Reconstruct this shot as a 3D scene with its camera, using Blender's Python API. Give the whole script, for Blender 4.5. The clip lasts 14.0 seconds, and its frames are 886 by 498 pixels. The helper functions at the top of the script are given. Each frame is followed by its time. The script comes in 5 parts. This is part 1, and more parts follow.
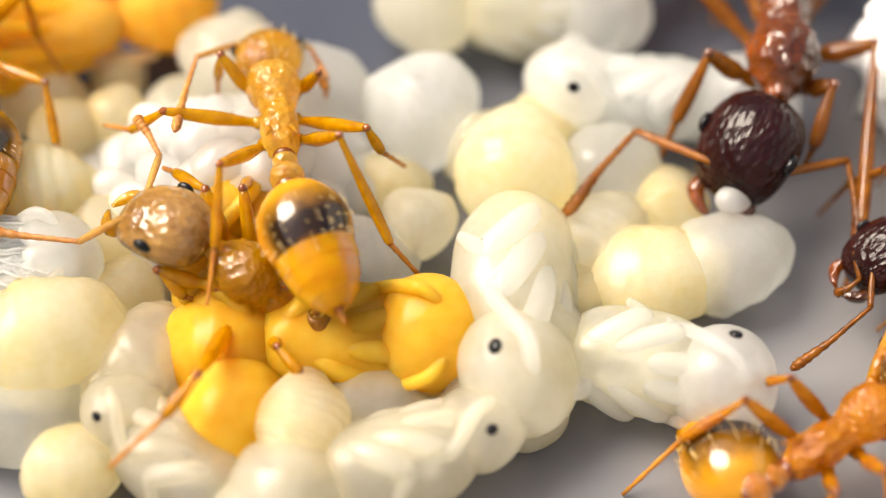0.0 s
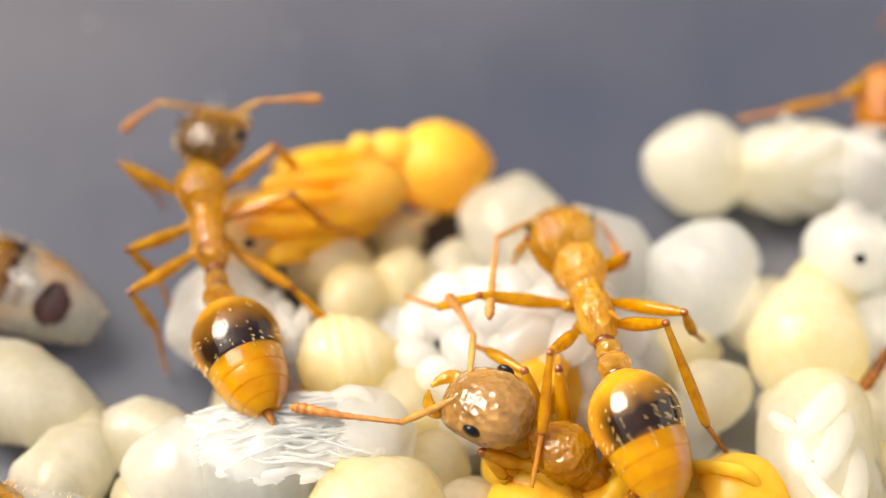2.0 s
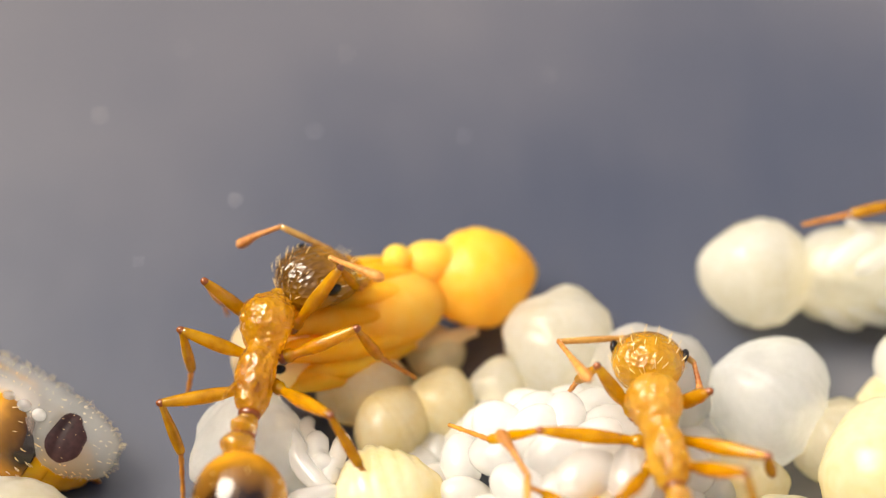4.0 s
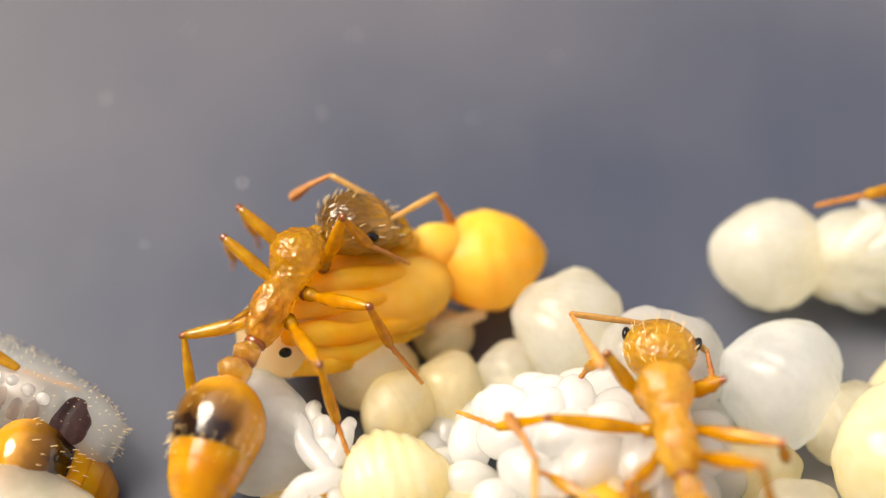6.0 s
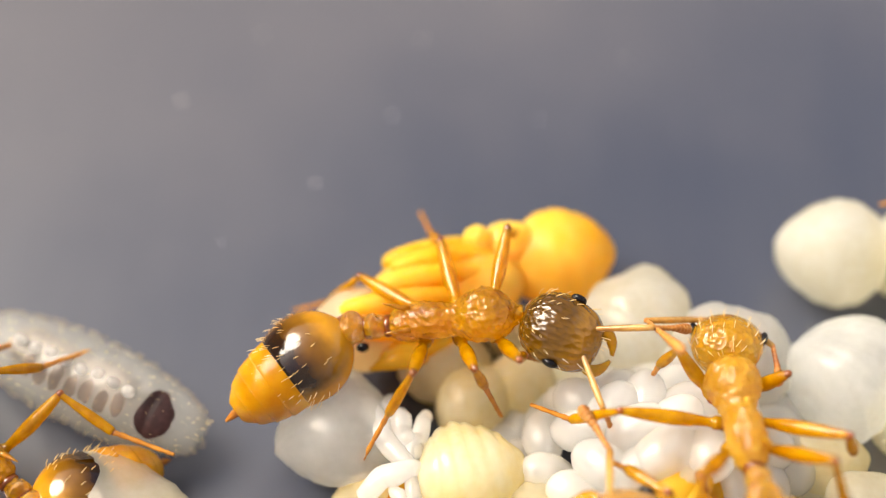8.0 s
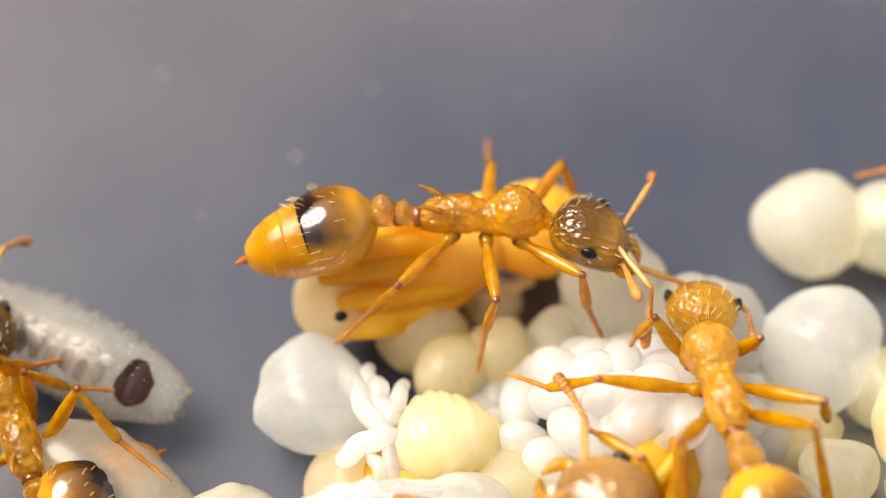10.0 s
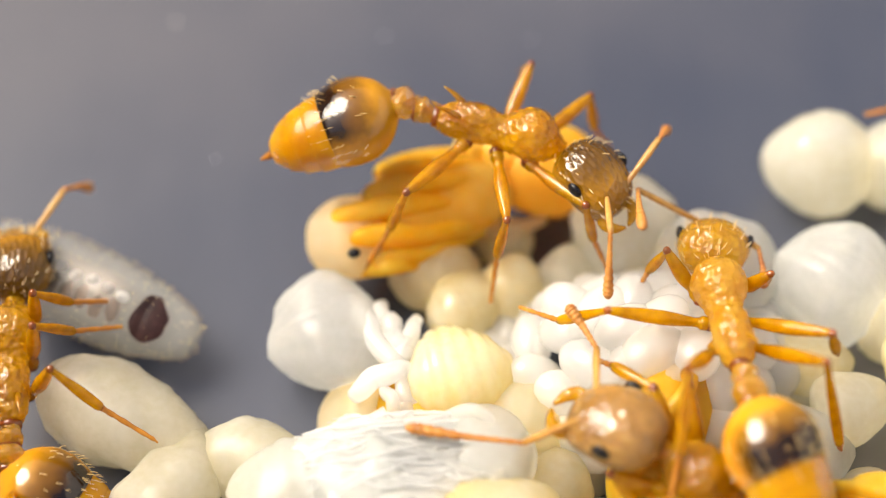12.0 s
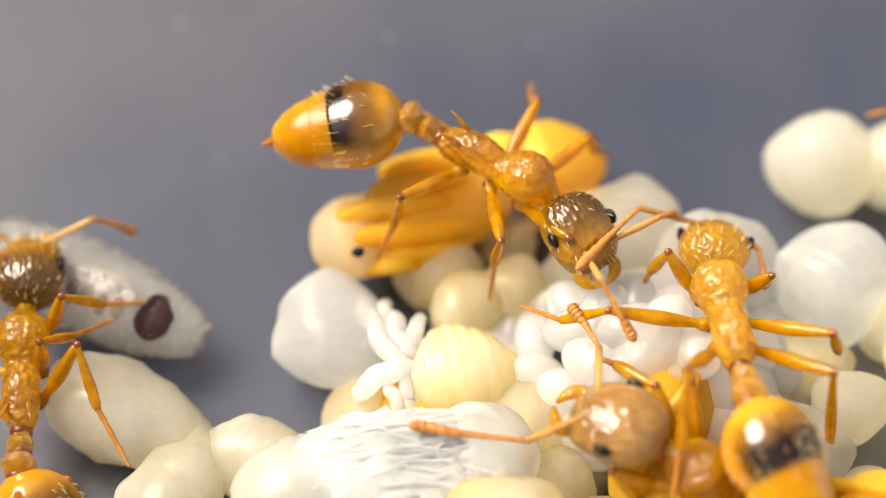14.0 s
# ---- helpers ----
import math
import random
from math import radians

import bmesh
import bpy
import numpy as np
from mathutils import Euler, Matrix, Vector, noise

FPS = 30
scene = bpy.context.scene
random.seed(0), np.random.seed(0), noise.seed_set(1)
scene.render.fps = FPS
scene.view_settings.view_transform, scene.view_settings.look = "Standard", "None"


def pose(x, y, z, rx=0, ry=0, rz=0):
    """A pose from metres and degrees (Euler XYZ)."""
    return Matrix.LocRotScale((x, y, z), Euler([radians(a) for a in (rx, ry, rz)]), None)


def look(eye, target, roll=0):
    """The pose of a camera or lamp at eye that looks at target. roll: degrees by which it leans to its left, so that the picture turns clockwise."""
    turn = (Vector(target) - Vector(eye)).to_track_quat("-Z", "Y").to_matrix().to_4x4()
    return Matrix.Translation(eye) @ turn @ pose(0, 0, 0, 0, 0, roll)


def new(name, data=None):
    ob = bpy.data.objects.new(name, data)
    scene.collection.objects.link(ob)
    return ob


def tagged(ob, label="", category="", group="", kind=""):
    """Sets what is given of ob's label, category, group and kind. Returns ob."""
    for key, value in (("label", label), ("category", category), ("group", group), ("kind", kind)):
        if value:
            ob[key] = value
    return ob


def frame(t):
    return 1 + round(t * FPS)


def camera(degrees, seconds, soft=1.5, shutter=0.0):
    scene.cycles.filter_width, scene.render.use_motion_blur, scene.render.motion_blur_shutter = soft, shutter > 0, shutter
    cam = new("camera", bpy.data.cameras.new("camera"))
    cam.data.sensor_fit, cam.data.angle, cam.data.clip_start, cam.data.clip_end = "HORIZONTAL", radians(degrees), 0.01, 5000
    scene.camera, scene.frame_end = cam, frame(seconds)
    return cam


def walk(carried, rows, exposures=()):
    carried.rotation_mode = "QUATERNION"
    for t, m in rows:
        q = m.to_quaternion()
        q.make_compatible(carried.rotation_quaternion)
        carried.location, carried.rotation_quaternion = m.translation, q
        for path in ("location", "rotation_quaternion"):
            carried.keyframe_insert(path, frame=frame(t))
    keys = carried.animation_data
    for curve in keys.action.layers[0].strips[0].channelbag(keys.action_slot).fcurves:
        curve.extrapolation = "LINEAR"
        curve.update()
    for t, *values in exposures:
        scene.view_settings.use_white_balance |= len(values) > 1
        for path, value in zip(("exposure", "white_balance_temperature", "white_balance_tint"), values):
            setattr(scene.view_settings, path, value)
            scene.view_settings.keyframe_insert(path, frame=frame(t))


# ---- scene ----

MM = 0.001

# ---------------------------------------------------------------- camera
cam = camera(29.3, 14.0, 1.2)
cam.data.dof.use_dof = True
cam.data.dof.focus_distance = 19.3 * MM
cam.data.dof.aperture_fstop = 58.0

PATH = [
    (0, 4.503, -14.909, 17.247, 34.817, -0.558, -0.064),
    (0.5, 3.802, -14.719, 17.222, 34.633, -0.482, 0.025),
    (1, 2.673, -14.576, 17.668, 34.543, -0.461, 0.212),
    (1.5, 1.182, -14.245, 18.422, 34.729, -0.642, 0.228),
    (2, 0.852, -13.547, 18.672, 35.195, -0.71, 0.088),
    (2.5, 0.524, -12.48, 19.011, 35.013, -0.737, -0.297),
    (3, 0.271, -11.934, 18.724, 35.043, -0.968, -0.534),
    (3.2, 0.094, -11.816, 18.616, 35.213, -1.02, -0.607),
    (5.3, 0.156, -11.138, 17.733, 35.122, -0.676, -0.625),
    (5.5, 0.171, -11.188, 17.786, 35.018, -0.592, -0.582),
    (6, 0.23, -11.38, 17.932, 34.893, -0.409, -0.436),
    (6.5, 0.042, -11.42, 17.993, 34.98, -0.134, -0.258),
    (7, 0.013, -11.568, 18.181, 35.054, 0.174, -0.034),
    (7.5, -0.054, -11.7, 18.358, 35.127, 0.547, 0.189),
    (8, -0.234, -11.755, 18.267, 35.137, 0.539, 0.253),
    (8.2, -0.221, -11.925, 18.283, 35.183, 0.665, 0.309),
    (10.3, -0.065, -12.075, 18.2, 34.81, 0.222, 0.121),
    (10.5, -0.081, -12.109, 18.172, 34.76, 0.232, 0.065),
    (11, -0.058, -12.485, 18.146, 34.672, 0.283, 0.241),
    (11.5, -0.148, -12.737, 17.961, 34.648, 0.548, 0.146),
    (12, -0.077, -12.684, 17.955, 34.642, 0.673, 0.242),
    (12.5, 0, -12.721, 17.965, 34.661, 0.826, 0.375),
    (13, 0.045, -12.644, 17.907, 34.687, 0.795, 0.332),
    (13.5, 0.014, -12.7, 17.931, 34.744, 0.77, 0.383),
    (14, -0.065, -12.789, 18.017, 34.76, 0.753, 0.388),
]
walk(cam, [(t, pose(x * MM, y * MM, z * MM, rx, ry, rz)) for t, x, y, z, rx, ry, rz in PATH],
     [(0, 0.52, 6950, 8.5), (14, 0.52, 6950, 8.5)])

# ---------------------------------------------------------------- light
SUN_FROM = Vector((-0.58, 0.20, 0.79)).normalized()
world = bpy.data.worlds.new("daylight")
scene.world = world
world.use_nodes = True
wn = world.node_tree.nodes
sky = wn.new("ShaderNodeTexSky")
sky.sky_type = "NISHITA"
sky.sun_disc = False
sky.air_density = 0.7
sky.dust_density = 6.0
sky.ozone_density = 0.4
sky.sun_elevation = math.asin(SUN_FROM.z)
sky.sun_rotation = math.atan2(SUN_FROM.x, SUN_FROM.y)
world.node_tree.links.new(sky.outputs[0], wn["Background"].inputs[0])
wn["Background"].inputs[1].default_value = 0.20
sun = new("sun", bpy.data.lights.new("sun", "SUN"))
sun.data.energy = 4.7
sun.data.angle = radians(40)
sun.data.color = (1.0, 0.95, 0.87)
sun.matrix_basis = look(SUN_FROM, (0, 0, 0))


# ---------------------------------------------------------------- materials
def surface(name, dark, light, rough=0.4, sss=0.0, radius=(0.4, 0.3, 0.2), glow=0.0, grain=12000, bump=0.0,
            stretch=(1, 1, 1), spec=0.5, coat=0.0, trans=0.0, ior=1.45):
    """Two-tone procedural surface; radius and bump in mm; glow is the share of light let through from behind."""
    m = bpy.data.materials.new(name)
    m.use_nodes = True
    n, k = m.node_tree.nodes, m.node_tree.links
    b = n["Principled BSDF"]
    co = n.new("ShaderNodeTexCoord")
    mp = n.new("ShaderNodeMapping")
    mp.inputs["Scale"].default_value = stretch
    k.new(co.outputs["Object"], mp.inputs[0])
    big = n.new("ShaderNodeTexNoise")
    big.inputs["Scale"].default_value = grain / 8
    big.inputs["Detail"].default_value = 3
    k.new(mp.outputs[0], big.inputs[0])
    fine = n.new("ShaderNodeTexNoise")
    fine.inputs["Scale"].default_value = grain
    fine.inputs["Detail"].default_value = 4
    k.new(mp.outputs[0], fine.inputs[0])
    add = n.new("ShaderNodeMath")
    add.operation = "MULTIPLY_ADD"
    add.inputs[1].default_value = 0.35
    k.new(fine.outputs[0], add.inputs[0])
    k.new(big.outputs[0], add.inputs[2])
    ramp = n.new("ShaderNodeValToRGB")
    ramp.color_ramp.elements[0].position, ramp.color_ramp.elements[1].position = 0.45, 0.9
    ramp.color_ramp.elements[0].color, ramp.color_ramp.elements[1].color = (*dark, 1), (*light, 1)
    k.new(add.outputs[0], ramp.inputs[0])
    k.new(ramp.outputs[0], b.inputs["Base Color"])
    b.inputs["Roughness"].default_value = rough
    b.inputs["Specular IOR Level"].default_value = spec
    b.inputs["Coat Weight"].default_value = coat
    b.inputs["Coat Roughness"].default_value = 0.10
    b.inputs["Subsurface Weight"].default_value = sss
    b.inputs["Transmission Weight"].default_value = trans
    b.inputs["IOR"].default_value = ior
    b.inputs["Subsurface Radius"].default_value = radius
    b.inputs["Subsurface Scale"].default_value = MM
    if bump:
        bp = n.new("ShaderNodeBump")
        bp.inputs["Distance"].default_value = bump * MM
        bp.inputs["Strength"].default_value = 0.8
        k.new(fine.outputs[0], bp.inputs["Height"])
        k.new(bp.outputs[0], b.inputs["Normal"])
        k.new(bp.outputs[0], b.inputs["Coat Normal"])
    if glow:
        tr = n.new("ShaderNodeBsdfTranslucent")
        k.new(ramp.outputs[0], tr.inputs[0])
        mix = n.new("ShaderNodeMixShader")
        mix.inputs[0].default_value = glow
        k.new(b.outputs[0], mix.inputs[1])
        k.new(tr.outputs[0], mix.inputs[2])
        k.new(mix.outputs[0], n["Material Output"].inputs[0])
    return m


def sculptured(m, cells, depth, stretch=(1, 1, 1)):
    """Adds the net of ridges that an ant's cuticle has: cells a metre, depth in mm."""
    n, k = m.node_tree.nodes, m.node_tree.links
    b = n["Principled BSDF"]
    co = n.new("ShaderNodeTexCoord")
    mp = n.new("ShaderNodeMapping")
    mp.inputs["Scale"].default_value = stretch
    k.new(co.outputs["Object"], mp.inputs[0])
    vo = n.new("ShaderNodeTexVoronoi")
    vo.feature = "SMOOTH_F1"
    vo.inputs["Scale"].default_value = cells
    vo.inputs["Smoothness"].default_value = 0.35
    k.new(mp.outputs[0], vo.inputs["Vector"])
    bp = n.new("ShaderNodeBump")
    bp.inputs["Distance"].default_value = depth * MM
    bp.inputs["Strength"].default_value = 0.9
    k.new(vo.outputs["Distance"], bp.inputs["Height"])
    if b.inputs["Normal"].links:
        k.new(b.inputs["Normal"].links[0].from_socket, bp.inputs["Normal"])
    k.new(bp.outputs[0], b.inputs["Normal"])
    k.new(bp.outputs[0], b.inputs["Coat Normal"])
    return m


def banded(m, axis_from, axis_to, stops, flank, keep=0.0):
    """Replaces the colour of m by pigment bands along the local x axis (mm), fading to the flank colour at the sides and below;
    keep: share of the grain's own colour that stays."""
    n, k = m.node_tree.nodes, m.node_tree.links
    co = n.new("ShaderNodeTexCoord")
    sep = n.new("ShaderNodeSeparateXYZ")
    k.new(co.outputs["Object"], sep.inputs[0])
    wob = n.new("ShaderNodeTexNoise")
    wob.inputs["Scale"].default_value = 4500
    k.new(co.outputs["Object"], wob.inputs[0])
    ma = n.new("ShaderNodeMath")
    ma.operation = "MULTIPLY_ADD"
    ma.inputs[1].default_value = 0.25 * MM
    k.new(wob.outputs[0], ma.inputs[0])
    k.new(sep.outputs[0], ma.inputs[2])
    mr = n.new("ShaderNodeMapRange")
    mr.inputs["From Min"].default_value, mr.inputs["From Max"].default_value = axis_from * MM, axis_to * MM
    k.new(ma.outputs[0], mr.inputs[0])
    ramp = n.new("ShaderNodeValToRGB")
    e = ramp.color_ramp.elements
    while len(e) < len(stops):
        e.new(0.5)
    for el, (p, c) in zip(e, stops):
        el.position, el.color = p, (*c, 1)
    k.new(mr.outputs[0], ramp.inputs[0])
    low = n.new("ShaderNodeMath")
    low.operation = "MULTIPLY_ADD"
    low.inputs[1].default_value = 0.22 * MM
    k.new(wob.outputs[0], low.inputs[0])
    side = n.new("ShaderNodeMath")
    side.operation = "ABSOLUTE"
    k.new(sep.outputs[1], side.inputs[0])
    drop = n.new("ShaderNodeMath")
    drop.operation = "MULTIPLY_ADD"
    drop.inputs[1].default_value = -0.22
    k.new(side.outputs[0], drop.inputs[0])
    k.new(sep.outputs[2], drop.inputs[2])
    k.new(drop.outputs[0], low.inputs[2])
    up = n.new("ShaderNodeMapRange")
    up.interpolation_type = "SMOOTHSTEP"
    up.inputs["From Min"].default_value, up.inputs["From Max"].default_value = -0.05 * MM, 0.30 * MM
    k.new(low.outputs[0], up.inputs[0])
    mix = n.new("ShaderNodeMix")
    mix.data_type = "RGBA"
    mix.inputs[6].default_value = (*flank, 1)
    k.new(up.outputs[0], mix.inputs[0])
    k.new(ramp.outputs[0], mix.inputs[7])
    base = n["Principled BSDF"].inputs["Base Color"]
    both = n.new("ShaderNodeMix")
    both.data_type = "RGBA"
    both.inputs[0].default_value = keep
    k.new(mix.outputs[2], both.inputs[6])
    k.new(base.links[0].from_socket, both.inputs[7])
    k.new(both.outputs[2], base)
    return m


def clear_skin(m, clear, tint=(1, 1, 1)):
    """Lets a share of the light pass straight through a thin, watery skin."""
    n, k = m.node_tree.nodes, m.node_tree.links
    out = n["Material Output"]
    src = out.inputs[0].links[0].from_socket
    tp = n.new("ShaderNodeBsdfTransparent")
    tp.inputs[0].default_value = (*tint, 1)
    mix = n.new("ShaderNodeMixShader")
    mix.inputs[0].default_value = clear
    k.new(src, mix.inputs[1])
    k.new(tp.outputs[0], mix.inputs[2])
    k.new(mix.outputs[0], out.inputs[0])
    return m


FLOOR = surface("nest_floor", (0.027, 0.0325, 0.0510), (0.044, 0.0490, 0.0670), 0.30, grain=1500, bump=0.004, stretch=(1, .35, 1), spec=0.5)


def sheened(m, lx, ly, d0, d1, sheen):
    """Paints reflected light into the floor's colour, paler unevenly along (lx, ly) from d0 to d1 (mm)."""
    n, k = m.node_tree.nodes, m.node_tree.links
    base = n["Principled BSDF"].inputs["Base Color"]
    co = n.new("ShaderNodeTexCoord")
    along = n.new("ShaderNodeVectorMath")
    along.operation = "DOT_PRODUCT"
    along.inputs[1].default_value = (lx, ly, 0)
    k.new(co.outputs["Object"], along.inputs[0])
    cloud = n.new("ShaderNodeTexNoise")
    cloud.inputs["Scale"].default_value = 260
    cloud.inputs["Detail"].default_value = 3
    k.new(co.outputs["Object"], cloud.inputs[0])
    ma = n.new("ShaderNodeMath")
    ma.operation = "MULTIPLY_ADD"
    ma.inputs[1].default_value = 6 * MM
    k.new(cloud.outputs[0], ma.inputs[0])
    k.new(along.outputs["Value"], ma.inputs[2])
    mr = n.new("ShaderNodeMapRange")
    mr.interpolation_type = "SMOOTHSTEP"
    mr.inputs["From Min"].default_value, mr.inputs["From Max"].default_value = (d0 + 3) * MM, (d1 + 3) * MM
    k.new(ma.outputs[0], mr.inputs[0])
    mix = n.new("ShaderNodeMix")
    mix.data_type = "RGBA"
    mix.inputs[7].default_value = (*sheen, 1)
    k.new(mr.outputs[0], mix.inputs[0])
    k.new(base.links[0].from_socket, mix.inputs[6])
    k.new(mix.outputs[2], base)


# brighter reflection on the far and the near right floor, painted as paler colour
sheened(FLOOR, -.25, 1, 1.0, 7.5, (0.078, 0.076, 0.088))
sheened(FLOOR, .5, -.8, 2.5, 7.5, (0.160, 0.156, 0.160))
AMBER_R = (0.9, 0.8, 0.7)
AMBER = sculptured(clear_skin(surface("amber_cuticle", (0.38, 0.15, 0.0006), (0.88, 0.50, 0.010), 0.10, 0.3, (0.3, 0.25, 0.2), 0.2, 8000, 0.03, coat=0.85, spec=0.5, trans=0.5, ior=1.4), 0.22, (1.0, 0.76, 0.16)), 16000, 0.026)
PALE_AMBER = sculptured(clear_skin(surface("pale_amber_cuticle", (0.58, 0.27, 0.006), (0.93, 0.64, 0.09), 0.10, 0.4, (0.3, 0.25, 0.2), 0.3, 8000, 0.03, coat=0.6, spec=0.5, trans=0.5, ior=1.4), 0.14, (1.0, 0.78, 0.25)), 16000, 0.024)
AMBER_LEG = clear_skin(surface("amber_leg", (0.36, 0.14, 0.0005), (0.84, 0.46, 0.006), 0.10, 0.2, (0.3, 0.25, 0.2), 0.2, 9000, 0.010, coat=0.35, trans=0.45, ior=1.4), 0.20, (1.0, 0.72, 0.12))
JOINT = surface("dark_red_joint", (0.07, 0.014, 0.001), (0.26, 0.065, 0.004), 0.14, 0.1, (0.2, 0.16, 0.12), 0.05, 9000, 0.01, coat=0.6)
TARSUS = clear_skin(surface("russet_tarsus", (0.26, 0.085, 0.008), (0.58, 0.25, 0.035), 0.25, 0.2, (0.2, 0.16, 0.12), 0.2, 9000, 0.01, coat=0.3), 0.10, (1.0, 0.6, 0.2))
BROWN_HEAD = sculptured(banded(surface("brown_head_cuticle", (0.016, 0.006, 0.0005), (0.22, 0.10, 0.004), 0.16, 0.1, (0.2, 0.16, 0.12), 0.0, 7000, 0.02, (0.4, 1, 1), spec=0.5, coat=0.35),
                0.0, 1.0, [(0.0, (0.05, 0.021, 0.0012)), (0.35, (0.035, 0.014, 0.001)), (0.60, (0.10, 0.044, 0.002)), (0.85, (0.40, 0.18, 0.007))], (0.27, 0.12, 0.005), 0.4), 17000, 0.026, (0.5, 1, 1))
PALE_HEAD = sculptured(surface("pale_head_cuticle", (0.13, 0.048, 0.004), (0.60, 0.34, 0.095), 0.07, 0.3, (0.3, 0.25, 0.2), 0.1, 9000, 0.015, (0.5, 1, 1), coat=0.9, trans=0.3, ior=1.4), 13000, 0.03)
GASTER = banded(surface("gaster_cuticle", (0.4, 0.2, 0.03), (0.6, 0.3, 0.05), 0.05, 0.1, (0.2, 0.16, 0.12), 0.0, 12000, 0.003, spec=0.7, coat=0.0),
                -0.9, 0.0, [(0.0, (0.60, 0.27, 0.008)), (0.08, (0.40, 0.16, 0.006)), (0.14, (0.05, 0.018, 0.001)), (0.20, (0.010, 0.0035, 0.0004)), (0.42, (0.012, 0.004, 0.0004)), (0.54, (0.075, 0.030, 0.0016)), (0.78, (0.15, 0.064, 0.003)), (1.0, (0.40, 0.18, 0.007))],
                (0.52, 0.22, 0.010))
PALE_GASTER = banded(surface("pale_gaster_cuticle", (0.4, 0.2, 0.03), (0.6, 0.3, 0.05), 0.05, 0.1, (0.2, 0.16, 0.12), 0.0, 12000, 0.003, spec=0.7, coat=0.0),
                -0.9, 0.0, [(0.0, (0.60, 0.27, 0.008)), (0.12, (0.34, 0.14, 0.005)), (0.22, (0.05, 0.018, 0.001)), (0.28, (0.014, 0.005, 0.0005)), (0.52, (0.016, 0.006, 0.0005)), (0.66, (0.10, 0.042, 0.002)), (0.85, (0.26, 0.12, 0.006)), (1.0, (0.46, 0.22, 0.010))],
                (0.52, 0.22, 0.010))
TAIL = clear_skin(surface("amber_tail_plates", (0.56, 0.22, 0.001), (0.88, 0.50, 0.008), 0.10, 0.5, (0.4, 0.3, 0.2), 0.35, 5000, 0.004, spec=0.4, trans=0.2, ior=1.4), 0.1, (1.0, 0.70, 0.10))
BROWN_GASTER = surface("brown_gaster_cuticle", (0.06, 0.022, 0.002), (0.30, 0.13, 0.010), 0.10, 0.3, (0.3, 0.25, 0.2), 0.1, 6000, 0.012, spec=0.25, trans=0.2, ior=1.4)
DARK_RED = sculptured(surface("dark_red_cuticle", (0.003, 0.0008, 0.0008), (0.022, 0.0035, 0.0025), 0.20, 0.0, AMBER_R, 0, 12000, 0.02, (0.2, 1, 1), spec=0.3), 19000, 0.022, (0.5, 1, 1))
RED_THORAX = sculptured(surface("red_thorax_cuticle", (0.010, 0.002, 0.001), (0.30, 0.065, 0.004), 0.14, 0.2, (0.2, 0.15, 0.12), 0.0, 4000, 0.03, spec=0.5, coat=0.6, trans=0.3, ior=1.4), 8000, 0.06)
RED_LEG = clear_skin(surface("red_leg_cuticle", (0.12, 0.030, 0.003), (0.42, 0.15, 0.012), 0.12, 0.2, (0.3, 0.25, 0.2), 0.2, 9000, 0.01, trans=0.4, ior=1.4), 0.1, (1.0, 0.6, 0.2))
ORANGE = sculptured(clear_skin(surface("orange_cuticle", (0.40, 0.11, 0.0008), (0.88, 0.40, 0.010), 0.10, 0.3, (0.3, 0.25, 0.2), 0.2, 8000, 0.03, coat=0.35, spec=0.5, trans=0.5, ior=1.4), 0.12, (1.0, 0.62, 0.08)), 15000, 0.04)
ANTENNA = clear_skin(surface("antenna_cuticle", (0.36, 0.16, 0.03), (0.66, 0.40, 0.12), 0.18, 0.3, (0.3, 0.25, 0.2), 0.3, 14000, 0.01, coat=0.6), 0.1, (1.0, 0.7, 0.2))
CLUB = surface("russet_antenna_club", (0.26, 0.085, 0.012), (0.56, 0.26, 0.06), 0.4, 0.3, (0.2, 0.16, 0.12), 0.15, 30000, 0.01)
WHITE_LIMB = clear_skin(surface("white_pupa_limb", (0.88, 0.885, 0.85), (0.94, 0.94, 0.92), 0.18, 1.0, (1.4, 1.39, 1.38), 0.5, 8000, 0.006, coat=0.8, trans=0.4, ior=1.25), 0.15)
IVORY_LIMB = clear_skin(surface("ivory_pupa_limb", (0.85, 0.81, 0.67), (0.91, 0.89, 0.79), 0.18, 1.0, (1.4, 1.39, 1.38), 0.5, 8000, 0.006, coat=0.8, trans=0.4, ior=1.25), 0.15)
YELLOW_LIMB = surface("yellow_pupa_limb", (0.93, 0.47, 0.022), (0.95, 0.60, 0.09), 0.25, 1.0, (0.5, 0.45, 0.4), 0.3, 8000, 0.008, coat=0.05, spec=0.2, trans=0.35, ior=1.25)
EYE = surface("black_eye", (0.003, 0.003, 0.004), (0.008, 0.007, 0.008), 0.2, grain=30000, bump=0.006, spec=0.3)
HAIR = surface("golden_hair", (0.72, 0.50, 0.18), (0.88, 0.74, 0.42), 0.22, glow=0.3, coat=0.6)
WAX_R = (2.6, 2.55, 2.5)
WHITE = clear_skin(surface("white_brood", (0.80, 0.815, 0.78), (0.93, 0.94, 0.92), 0.22, 1.0, WAX_R, 0.55, 11000, 0.009, coat=0.8, trans=0.35, ior=1.25), 0.20)
CREAM = clear_skin(surface("cream_brood", (0.88, 0.76, 0.42), (0.95, 0.91, 0.70), 0.22, 1.0, WAX_R, 0.55, 11000, 0.009, coat=0.8, trans=0.35, ior=1.25), 0.14)
IVORY = clear_skin(surface("ivory_brood", (0.83, 0.77, 0.56), (0.94, 0.92, 0.80), 0.22, 1.0, WAX_R, 0.55, 11000, 0.009, coat=0.8, trans=0.35, ior=1.25), 0.20)
